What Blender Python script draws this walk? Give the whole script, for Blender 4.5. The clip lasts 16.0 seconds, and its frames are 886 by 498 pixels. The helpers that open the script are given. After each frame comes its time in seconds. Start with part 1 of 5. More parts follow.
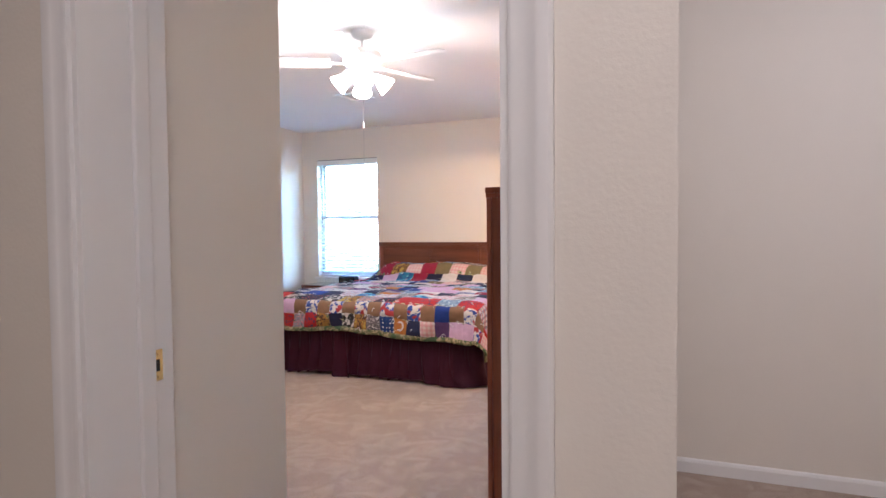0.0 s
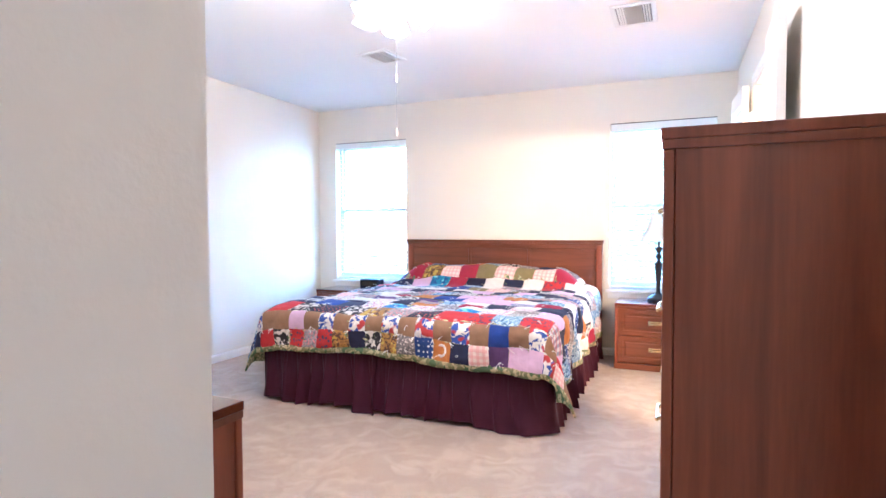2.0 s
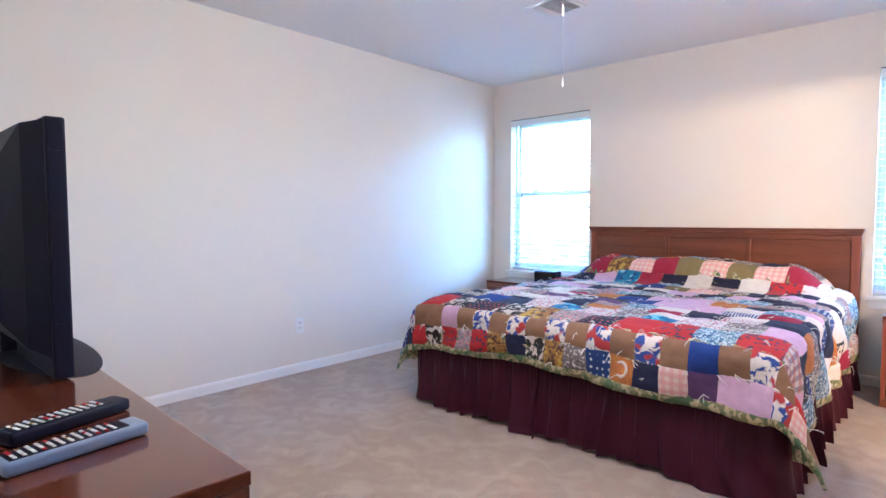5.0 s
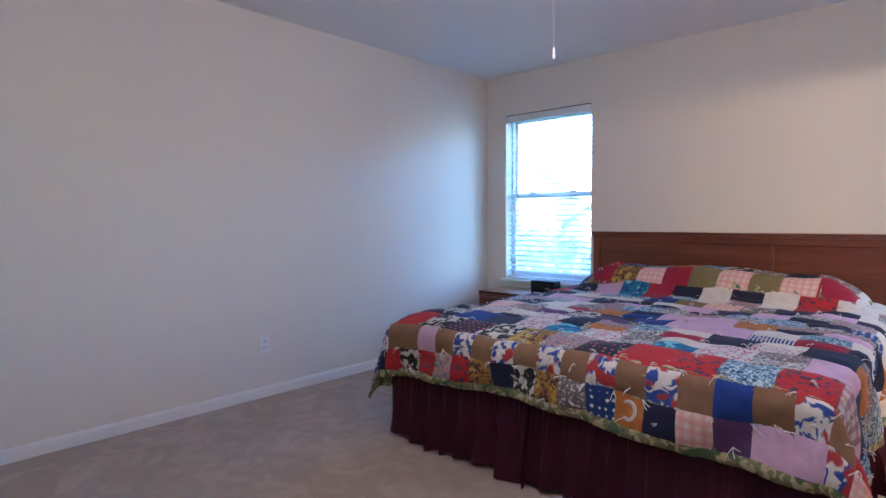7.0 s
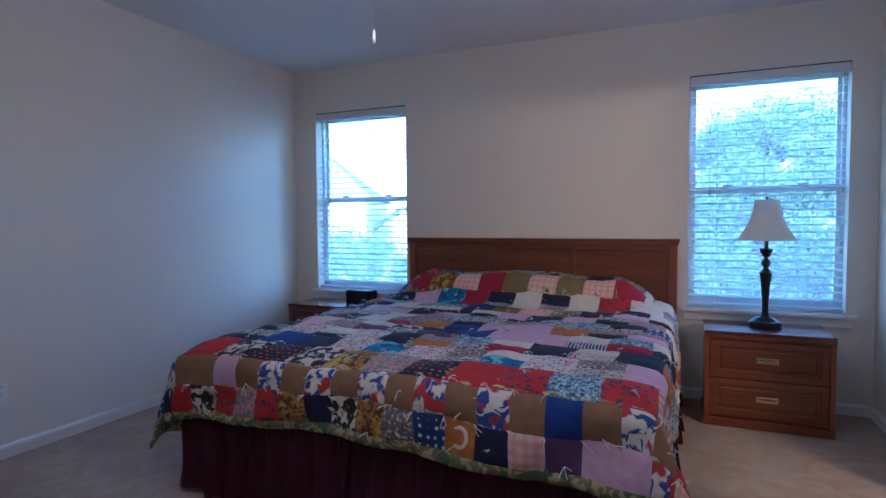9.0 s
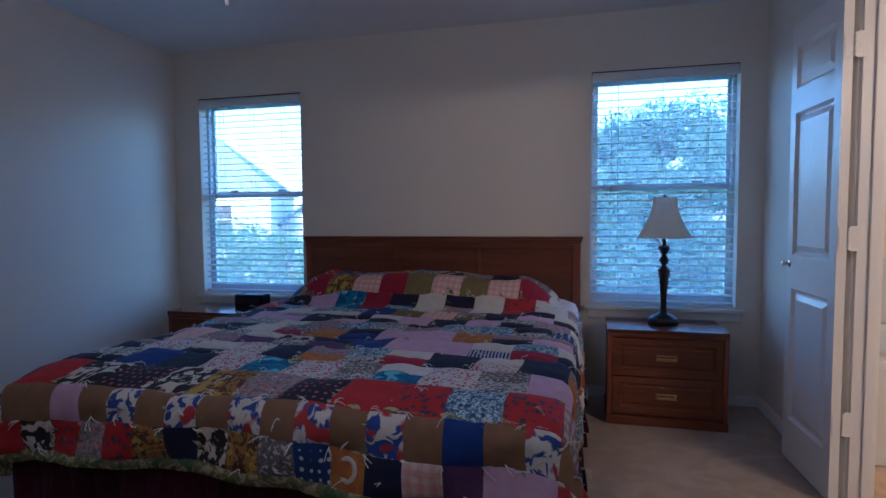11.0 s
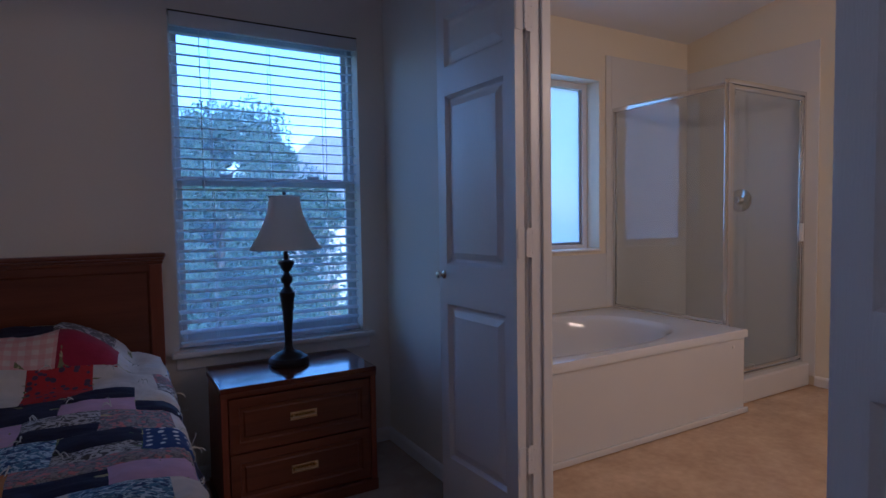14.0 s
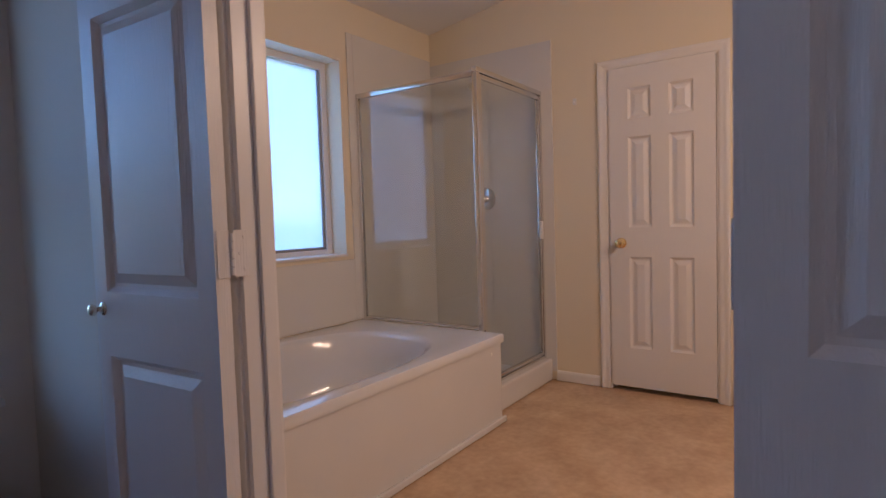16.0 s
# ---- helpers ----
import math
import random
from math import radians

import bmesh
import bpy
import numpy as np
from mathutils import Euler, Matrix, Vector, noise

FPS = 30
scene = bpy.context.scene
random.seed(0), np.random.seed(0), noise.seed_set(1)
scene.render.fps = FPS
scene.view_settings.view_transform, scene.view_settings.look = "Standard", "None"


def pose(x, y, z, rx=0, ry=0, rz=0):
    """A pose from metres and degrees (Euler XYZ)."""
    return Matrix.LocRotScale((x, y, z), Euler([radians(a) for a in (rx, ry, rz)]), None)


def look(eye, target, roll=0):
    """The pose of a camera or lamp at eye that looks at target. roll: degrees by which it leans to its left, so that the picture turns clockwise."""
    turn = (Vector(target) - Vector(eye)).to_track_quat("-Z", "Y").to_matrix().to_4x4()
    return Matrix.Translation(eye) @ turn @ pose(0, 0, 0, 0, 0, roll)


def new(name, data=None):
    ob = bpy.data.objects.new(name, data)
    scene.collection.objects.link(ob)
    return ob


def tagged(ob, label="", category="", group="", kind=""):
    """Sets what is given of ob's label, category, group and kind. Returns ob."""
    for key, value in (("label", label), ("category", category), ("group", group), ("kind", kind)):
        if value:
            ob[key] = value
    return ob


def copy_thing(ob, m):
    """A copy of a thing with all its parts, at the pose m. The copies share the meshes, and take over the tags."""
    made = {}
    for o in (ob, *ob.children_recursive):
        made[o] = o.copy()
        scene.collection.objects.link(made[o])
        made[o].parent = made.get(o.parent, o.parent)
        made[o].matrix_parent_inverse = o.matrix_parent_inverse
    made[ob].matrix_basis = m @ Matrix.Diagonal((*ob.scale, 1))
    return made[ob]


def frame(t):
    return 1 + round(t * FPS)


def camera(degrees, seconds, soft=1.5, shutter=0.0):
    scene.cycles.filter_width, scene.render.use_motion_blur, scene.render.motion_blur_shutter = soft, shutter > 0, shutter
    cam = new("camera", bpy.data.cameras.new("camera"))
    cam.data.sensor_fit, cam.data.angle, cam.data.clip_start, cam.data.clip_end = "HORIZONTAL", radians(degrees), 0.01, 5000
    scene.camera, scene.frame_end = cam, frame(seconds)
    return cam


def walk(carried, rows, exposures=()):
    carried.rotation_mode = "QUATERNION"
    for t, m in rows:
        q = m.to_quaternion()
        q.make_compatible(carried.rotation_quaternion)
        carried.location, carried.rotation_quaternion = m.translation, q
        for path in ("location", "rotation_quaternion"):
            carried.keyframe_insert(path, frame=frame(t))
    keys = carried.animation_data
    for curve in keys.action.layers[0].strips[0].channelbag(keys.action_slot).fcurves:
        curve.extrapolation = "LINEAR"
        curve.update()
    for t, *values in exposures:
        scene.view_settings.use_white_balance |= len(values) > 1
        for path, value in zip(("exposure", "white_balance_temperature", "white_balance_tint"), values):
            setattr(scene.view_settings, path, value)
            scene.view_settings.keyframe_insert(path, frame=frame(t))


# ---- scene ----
cam = camera(76.8, 16.0)
PATH = [
    (0, (4.236, -6.129, 1.175), (3.53, -4.259, 1.109), -0.5),
    (0.5, (4.043, -5.932, 1.158), (3.236, -4.103, 1.091), -0.3),
    (1, (3.892, -5.678, 1.161), (3.048, -3.866, 1.089), -0.1),
    (1.5, (3.787, -5.467, 1.159), (2.965, -3.645, 1.086), -0.2),
    (2, (3.667, -5.216, 1.15), (2.895, -3.372, 1.077), -0.2),
    (2.5, (3.603, -4.992, 1.122), (2.833, -3.148, 1.046), -0.4),
    (3, (3.536, -4.792, 1.074), (2.549, -3.054, 0.999), -0.4),
    (3.5, (3.517, -4.713, 1.048), (2.294, -3.133, 0.956), -0.2),
    (4, (3.522, -4.682, 1.068), (2.19, -3.193, 0.964), -0.3),
    (6.5, (3.327, -4.322, 1.148), (1.979, -2.849, 1.038), -0.2),
    (7, (3.272, -4.172, 1.134), (1.919, -2.703, 1.032), -0.3),
    (7.5, (3.222, -4.054, 1.137), (1.867, -2.587, 1.038), -0.2),
    (8, (3.168, -4.0, 1.158), (1.929, -2.433, 1.049), 0.0),
    (8.5, (3.119, -3.963, 1.161), (2.121, -2.233, 1.063), -0.4),
    (9, (3.096, -3.95, 1.159), (2.301, -2.117, 1.063), -0.4),
    (11.5, (3.084, -3.606, 1.18), (2.681, -1.65, 1.072), -0.7),
    (12, (3.07, -3.454, 1.137), (2.878, -1.465, 1.048), -0.9),
    (12.5, (2.866, -3.236, 1.151), (3.107, -1.254, 1.049), -0.6),
    (13, (2.833, -3.049, 1.132), (3.387, -1.13, 1.035), -0.8),
    (13.5, (2.873, -2.827, 1.137), (3.641, -0.983, 1.034), -0.9),
    (14, (2.913, -2.688, 1.154), (3.905, -0.954, 1.054), -0.9),
    (14.5, (2.989, -2.563, 1.177), (4.346, -1.098, 1.069), -0.9),
    (15, (3.0, -2.5, 1.169), (4.592, -1.293, 1.059), -1.4),
    (15.5, (3.108, -2.412, 1.154), (4.761, -1.291, 1.045), -1.7),
    (16, (3.372, -2.238, 1.136), (5.012, -1.098, 1.029), -1.8),
]
# stops by which the clip's own camera opens and closes on the way
EXPOSURES = [(0.0, 5.05, 4780, 15), (1.5, 5.7, 4460, 11), (2.5, 6.05, 4320, 10), (3.0, 6.1, 4270, 10), (4.2, 5.75, 4270, 10), (6.3, 4.57, 4310, 15), (7.5, 4.02, 4270, 15), (9.0, 3.42, 4010, 13),
             (11.3, 2.52, 3960, 15), (12.0, 2.8, 4110, 16), (12.5, 2.95, 4110, 17), (13.0, 2.43, 4060, 18), (14.0, 1.47, 4020, 23), (15.0, 1.47, 4270, 25), (16.0, 2.0, 4480, 25)]
walk(cam, [(t, look(eye, target, roll)) for t, eye, target, roll in PATH], EXPOSURES)
SKY = 0.15
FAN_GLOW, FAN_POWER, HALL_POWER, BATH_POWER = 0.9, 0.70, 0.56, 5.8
FAN_COLOR = (1.0, 0.52, 0.23)
FAN_XY, FAN_TURN, CHAIN = (2.50, -2.95), 64, (2.345, -2.66)
CHEST_Y0, CHEST_Y1 = -4.088, -3.20

# ---- world and lights ----
world = bpy.data.worlds.new("sky")
scene.world = world
world.use_nodes = True
wn = world.node_tree.nodes
sky = wn.new("ShaderNodeTexSky")
sky.sky_type = "NISHITA"
sky.sun_disc = False
sky.sun_elevation, sky.sun_rotation = radians(26), radians(200)
sky.dust_density, sky.air_density = 1.0, 1.2
wn["Background"].inputs["Strength"].default_value = SKY
world.node_tree.links.new(sky.outputs[0], wn["Background"].inputs["Color"])


def lamp(name, kind, m, power, color, size=0.2, size_y=None):
    d = bpy.data.lights.new(name, kind)
    d.energy, d.color = power, color
    if kind == "AREA":
        d.size = size
        if size_y:
            d.shape, d.size_y = "RECTANGLE", size_y
    elif kind == "POINT":
        d.shadow_soft_size = size
    elif kind == "SUN":
        d.angle = radians(size)
    ob = new(name, d)
    ob.matrix_world = m
    return ob


lamp("sun", "SUN", look((0, -30, 22), (0, 0, 0)), 3.2, (1.0, 0.95, 0.88), 8)


# ---- materials ----
def material(name, color, rough=0.5, metal=0.0, vary=0.0, scale=8.0, fine=0.0, fine_scale=200.0, bump=0.0, coat=0.0, tint=None, stretch=(1, 1, 1), sheen=0.0, spec=0.5):
    """Principled surface with large-scale colour variation, fine grain and bump."""
    m = bpy.data.materials.new(name)
    m.use_nodes = True
    nt = m.node_tree
    n, ln = nt.nodes, nt.links.new
    b = n["Principled BSDF"]
    b.inputs["Base Color"].default_value = (*color, 1)
    b.inputs["Roughness"].default_value = rough
    b.inputs["Metallic"].default_value = metal
    b.inputs["Coat Weight"].default_value = coat
    b.inputs["Coat Roughness"].default_value = 0.12
    b.inputs["Sheen Weight"].default_value = sheen
    b.inputs["Specular IOR Level"].default_value = spec
    if vary or fine or bump:
        tc = n.new("ShaderNodeTexCoord")
        mp = n.new("ShaderNodeMapping")
        mp.inputs["Scale"].default_value = stretch
        ln(tc.outputs["Object"], mp.inputs["Vector"])
        big = n.new("ShaderNodeTexNoise")
        big.inputs["Scale"].default_value, big.inputs["Detail"].default_value = scale, 5
        ln(mp.outputs[0], big.inputs["Vector"])
        small = n.new("ShaderNodeTexNoise")
        small.inputs["Scale"].default_value, small.inputs["Detail"].default_value = fine_scale, 3
        ln(mp.outputs[0], small.inputs["Vector"])
        add = n.new("ShaderNodeMath")
        add.operation = "MULTIPLY_ADD"
        ln(big.outputs["Fac"], add.inputs[0])
        add.inputs[1].default_value = vary
        add2 = n.new("ShaderNodeMath")
        add2.operation = "MULTIPLY_ADD"
        ln(small.outputs["Fac"], add2.inputs[0])
        add2.inputs[1].default_value = fine
        add2.inputs[2].default_value = 0.5 - 0.5 * (vary + fine)
        ln(add2.outputs[0], add.inputs[2])
        mix = n.new("ShaderNodeMix")
        mix.data_type = "RGBA"
        lo = tint or tuple(c * 0.55 for c in color)
        hi = tuple(min(1, 2 * c - l) for c, l in zip(color, lo))
        mix.inputs[6].default_value, mix.inputs[7].default_value = (*lo, 1), (*hi, 1)
        ln(add.outputs[0], mix.inputs[0])
        ln(mix.outputs[2], b.inputs["Base Color"])
        if bump:
            bp = n.new("ShaderNodeBump")
            bp.inputs["Strength"].default_value, bp.inputs["Distance"].default_value = min(1.0, bump), 0.004
            ln(small.outputs["Fac"], bp.inputs["Height"])
            ln(bp.outputs[0], b.inputs["Normal"])
    return m


def wood(name, dark, light, rough=0.35, coat=0.3, axis=2):
    """Stained veneer: grain stretched along one local axis, with fine pores."""
    m = bpy.data.materials.new(name)
    m.use_nodes = True
    n, ln = m.node_tree.nodes, m.node_tree.links.new
    b = n["Principled BSDF"]
    b.inputs["Roughness"].default_value, b.inputs["Coat Weight"].default_value = rough, coat
    b.inputs["Coat Roughness"].default_value = 0.15
    tc, mp = n.new("ShaderNodeTexCoord"), n.new("ShaderNodeMapping")
    sc = [14.0, 14.0, 14.0]
    sc[axis] = 0.9
    mp.inputs["Scale"].default_value = sc
    ln(tc.outputs["Object"], mp.inputs["Vector"])
    a = n.new("ShaderNodeTexNoise")
    a.inputs["Scale"].default_value, a.inputs["Detail"].default_value, a.inputs["Distortion"].default_value = 1.0, 6, 0.8
    ln(mp.outputs[0], a.inputs["Vector"])
    f = n.new("ShaderNodeTexNoise")
    f.inputs["Scale"].default_value, f.inputs["Detail"].default_value = 9.0, 3
    ln(mp.outputs[0], f.inputs["Vector"])
    ma = n.new("ShaderNodeMath")
    ma.operation = "MULTIPLY_ADD"
    ln(f.outputs["Fac"], ma.inputs[0])
    ma.inputs[1].default_value = 0.35
    ln(a.outputs["Fac"], ma.inputs[2])
    r = n.new("ShaderNodeValToRGB")
    r.color_ramp.elements[0].position, r.color_ramp.elements[0].color = 0.42, (*dark, 1)
    r.color_ramp.elements[1].position, r.color_ramp.elements[1].color = 0.92, (*light, 1)
    ln(ma.outputs[0], r.inputs[0])
    ln(r.outputs[0], b.inputs["Base Color"])
    return m


def carpet(name):
    """Cut pile: tufts, drifts where the nap lies over, and faint tracks."""
    m = bpy.data.materials.new(name)
    m.use_nodes = True
    n, ln = m.node_tree.nodes, m.node_tree.links.new
    b = n["Principled BSDF"]
    b.inputs["Roughness"].default_value, b.inputs["Specular IOR Level"].default_value = 0.95, 0.1
    tc = n.new("ShaderNodeTexCoord")

    def tex(scale, detail, dist=0.0):
        t = n.new("ShaderNodeTexNoise")
        t.inputs["Scale"].default_value, t.inputs["Detail"].default_value, t.inputs["Distortion"].default_value = scale, detail, dist
        ln(tc.outputs["Object"], t.inputs["Vector"])
        return t.outputs["Fac"]

    def mix(fac, a, c):
        mx = n.new("ShaderNodeMix")
        mx.data_type = "RGBA"
        ln(fac, mx.inputs[0])
        for k, v in ((6, a), (7, c)):
            if isinstance(v, tuple):
                mx.inputs[k].default_value = (*v, 1)
            else:
                ln(v, mx.inputs[k])
        return mx.outputs[2]

    def steep(src, lo, hi, to=1.0):
        r = n.new("ShaderNodeMapRange")
        r.inputs[1].default_value, r.inputs[2].default_value, r.inputs[4].default_value = lo, hi, to
        ln(src, r.inputs[0])
        return r.outputs[0]

    tuft, nap, drift = tex(230, 2), tex(7, 5, 1.2), tex(1.6, 3, 0.6)
    col = mix(steep(tuft, 0.3, 0.7), (0.34, 0.262, 0.203), (0.53, 0.43, 0.348))
    col = mix(steep(nap, 0.42, 0.66, 0.42), col, (0.62, 0.525, 0.44))
    col = mix(steep(drift, 0.40, 0.70, 0.32), col, (0.36, 0.285, 0.23))
    ln(col, b.inputs["Base Color"])
    b1, b2 = n.new("ShaderNodeBump"), n.new("ShaderNodeBump")
    b1.inputs["Strength"].default_value, b1.inputs["Distance"].default_value = 0.5, 0.02
    ln(nap, b1.inputs["Height"])
    b2.inputs["Strength"].default_value, b2.inputs["Distance"].default_value = 0.9, 0.006
    ln(tuft, b2.inputs["Height"])
    ln(b1.outputs[0], b2.inputs["Normal"])
    ln(b2.outputs[0], b.inputs["Normal"])
    return m


def thin_glass(name, tint, gloss=1.0, rough=0.0, dust=0.0):
    """Clear pane with a mirror gloss; dust mixes in haze that brightens the view."""
    m = bpy.data.materials.new(name)
    m.use_nodes = True
    n, ln = m.node_tree.nodes, m.node_tree.links.new
    n.remove(n["Principled BSDF"])
    t, g, fr, mx = (n.new("ShaderNodeBsdfTransparent"), n.new("ShaderNodeBsdfGlossy"), n.new("ShaderNodeLayerWeight"), n.new("ShaderNodeMixShader"))
    t.inputs[0].default_value = (*tint, 1)
    g.inputs["Roughness"].default_value = rough
    pw = n.new("ShaderNodeMath")
    pw.operation, pw.inputs[1].default_value = "POWER", 4.0
    fr.inputs[0].default_value = 0.5
    mu = n.new("ShaderNodeMath")
    mu.operation = "MULTIPLY_ADD"
    mu.inputs[1].default_value, mu.inputs[2].default_value = 0.5 * gloss, 0.03 * gloss
    ln(fr.outputs["Facing"], pw.inputs[0])
    ln(pw.outputs[0], mu.inputs[0])
    ln(mu.outputs[0], mx.inputs[0])
    sc, md = n.new("ShaderNodeBsdfTranslucent"), n.new("ShaderNodeMixShader")
    sc.inputs[0].default_value = (0.95, 0.97, 1.0, 1)
    md.inputs[0].default_value = dust
    ln(t.outputs[0], md.inputs[1])
    ln(sc.outputs[0], md.inputs[2])
    ln(md.outputs[0], mx.inputs[1])
    ln(g.outputs[0], mx.inputs[2])
    ln(mx.outputs[0], n["Material Output"].inputs[0])
    return m


def frosted(name, color, clear=0.15, matt=0.0):
    """Light passes: scattered, clear in part, and matt in part."""
    m = bpy.data.materials.new(name)
    m.use_nodes = True
    n, ln = m.node_tree.nodes, m.node_tree.links.new
    n.remove(n["Principled BSDF"])
    a, t, d = n.new("ShaderNodeBsdfTranslucent"), n.new("ShaderNodeBsdfTransparent"), n.new("ShaderNodeBsdfDiffuse")
    mx, my = n.new("ShaderNodeMixShader"), n.new("ShaderNodeMixShader")
    for k in (a, t, d):
        k.inputs[0].default_value = (*color, 1)
    mx.inputs[0].default_value, my.inputs[0].default_value = clear, matt
    ln(a.outputs[0], mx.inputs[1])
    ln(t.outputs[0], mx.inputs[2])
    ln(mx.outputs[0], my.inputs[1])
    ln(d.outputs[0], my.inputs[2])
    ln(my.outputs[0], n["Material Output"].inputs[0])
    return m


def glow(name, color, strength):
    m = bpy.data.materials.new(name)
    m.use_nodes = True
    b = m.node_tree.nodes["Principled BSDF"]
    b.inputs["Base Color"].default_value = (*color, 1)
    b.inputs["Emission Color"].default_value = (*color, 1)
    b.inputs["Emission Strength"].default_value = strength
    return m


M_WALL = material("wall_paint", (0.775, 0.72, 0.63), 0.75, vary=0.12, scale=0.8, fine=0.05, fine_scale=120, bump=0.12, tint=(0.715, 0.66, 0.57))
M_BATH_WALL = material("bath_wall_paint", (0.80, 0.72, 0.54), 0.6, vary=0.12, scale=0.8, fine=0.05, fine_scale=120, bump=0.12, tint=(0.74, 0.66, 0.49))
M_CEIL = material("ceiling_paint", (0.80, 0.79, 0.78), 0.85, vary=0.1, scale=1.0, fine=0.12, fine_scale=90, bump=0.35, tint=(0.74, 0.73, 0.72))
M_TRIM = material("trim_paint", (0.82, 0.80, 0.77), 0.35, vary=0.1, scale=3, tint=(0.77, 0.75, 0.72))
M_DOOR = material("door_paint", (0.80, 0.78, 0.76), 0.32, vary=0.12, scale=2, fine=0.16, fine_scale=30, bump=0.38, tint=(0.75, 0.73, 0.71), stretch=(9, 9, 0.6))
M_CARPET = carpet("carpet_pile")
M_VINYL = material("sheet_vinyl", (0.60, 0.42, 0.24), 0.24, vary=1.2, scale=4.5, fine=0.6, fine_scale=28, bump=0.06, tint=(0.42, 0.28, 0.15))
M_WOOD = wood("cherry_upright", (0.140, 0.034, 0.013), (0.262, 0.072, 0.028), 0.36, 0.15, 2)
M_WOOD_X = wood("cherry_along", (0.096, 0.026, 0.009), (0.188, 0.057, 0.020), 0.36, 0.2, 0)
M_TOP = wood("cherry_polished_top", (0.080, 0.020, 0.009), (0.140, 0.038, 0.016), 0.10, 0.6, 0)
M_BRASS = material("aged_brass", (0.72, 0.55, 0.30), 0.25, 1.0, vary=0.3, scale=30)
M_BRASS_BRIGHT = material("polished_brass", (0.86, 0.66, 0.30), 0.12, 1.0)
M_PALE_BRASS = material("pale_brass", (0.78, 0.72, 0.58), 0.25, 1.0)
M_CHROME = material("chrome", (0.80, 0.80, 0.80), 0.16, 1.0, vary=0.15, scale=20)
M_SKIRT = material("burgundy_cloth", (0.042, 0.0026, 0.015), 0.62, vary=0.4, scale=5, fine=0.4, fine_scale=400, bump=0.3, spec=0.3)
M_LINEN = material("white_ticking", (0.72, 0.69, 0.66), 0.9, vary=0.2, scale=9, fine=0.2, fine_scale=300, bump=0.2)
M_VINYL_FRAME = material("window_vinyl", (0.78, 0.78, 0.78), 0.4, vary=0.1, scale=6)
M_SLAT = frosted("blind_slat", (0.88, 0.88, 0.88), 0.0, 0.65)
# last share veils the view with pale haze put into the pane
M_GLASS = thin_glass("window_glass", (0.94, 0.98, 0.99), 0.6, 0.0, 0.09)
M_SHOWER_GLASS = thin_glass("shower_glass", (0.93, 0.95, 0.95), 1.6, 0.015)
M_FROST = frosted("obscure_glass", (0.97, 0.95, 0.92), 0.25)
M_ACRYLIC = material("white_acrylic", (0.84, 0.83, 0.81), 0.12, vary=0.1, scale=3, coat=0.4)
M_SURROUND = material("shower_panel", (0.82, 0.76, 0.67), 0.25, vary=0.12, scale=2)
M_BLACK = material("black_plastic", (0.006, 0.006, 0.018), 0.5, vary=0.3, scale=12, fine=0.3, fine_scale=500, bump=0.05, spec=0.18)
M_SCREEN = material("tv_screen", (0.006, 0.006, 0.008), 0.08)
M_SILVER = material("silver_plastic", (0.20, 0.25, 0.36), 0.3, vary=0.2, scale=15)
M_KEY = material("pale_rubber_key", (0.62, 0.62, 0.60), 0.6)
M_IRON = material("bronzed_iron", (0.030, 0.024, 0.024), 0.38, 0.4, vary=0.5, scale=25, fine=0.3, fine_scale=120, bump=0.2)
M_SHADE = frosted("lamp_shade_cloth", (0.84, 0.73, 0.60), 0.0, 0.55)
M_BULB = glow("lit_glass_shade", (1.0, 0.86, 0.66), FAN_GLOW)
M_FAN = material("white_enamel", (0.80, 0.79, 0.77), 0.35, vary=0.1, scale=4)
# near-black: shade of gaps and holes laid on as solid pieces; also bed legs
M_DARK = material("gap_shade_and_legs", (0.03, 0.028, 0.026), 0.8)
M_PLATE = material("ivory_plastic", (0.80, 0.79, 0.76), 0.35)
M_GREY = material("grey_metal_duct", (0.30, 0.30, 0.31), 0.5, 0.3, vary=0.3, scale=30)


# ---- mesh helpers ----
def box(bm, x0, x1, y0, y1, z0, z1, bevel=0.0, segments=2):
    r = bmesh.ops.create_cube(bm, size=1.0)
    for v in r["verts"]:
        v.co = Vector(((x0 + x1) / 2 + v.co.x * (x1 - x0), (y0 + y1) / 2 + v.co.y * (y1 - y0), (z0 + z1) / 2 + v.co.z * (z1 - z0)))
    if bevel:
        es = list({e for v in r["verts"] for e in v.link_edges})
        bmesh.ops.bevel(bm, geom=es, offset=bevel, segments=segments, profile=0.6, affect="EDGES")
    return bm


def lathe(bm, profile, steps=24, m=None):
    """A body turned round z from (radius, height) pairs."""
    m = m or Matrix()
    rings = []
    for r, z in profile:
        rings.append([bm.verts.new(m @ Vector((r * math.cos(2 * math.pi * k / steps), r * math.sin(2 * math.pi * k / steps), z))) for k in range(steps)])
    for a, b in zip(rings, rings[1:]):
        for k in range(steps):
            bm.faces.new((a[k], a[(k + 1) % steps], b[(k + 1) % steps], b[k]))
    bm.faces.new(rings[0][::-1])
    bm.faces.new(rings[-1])
    return bm


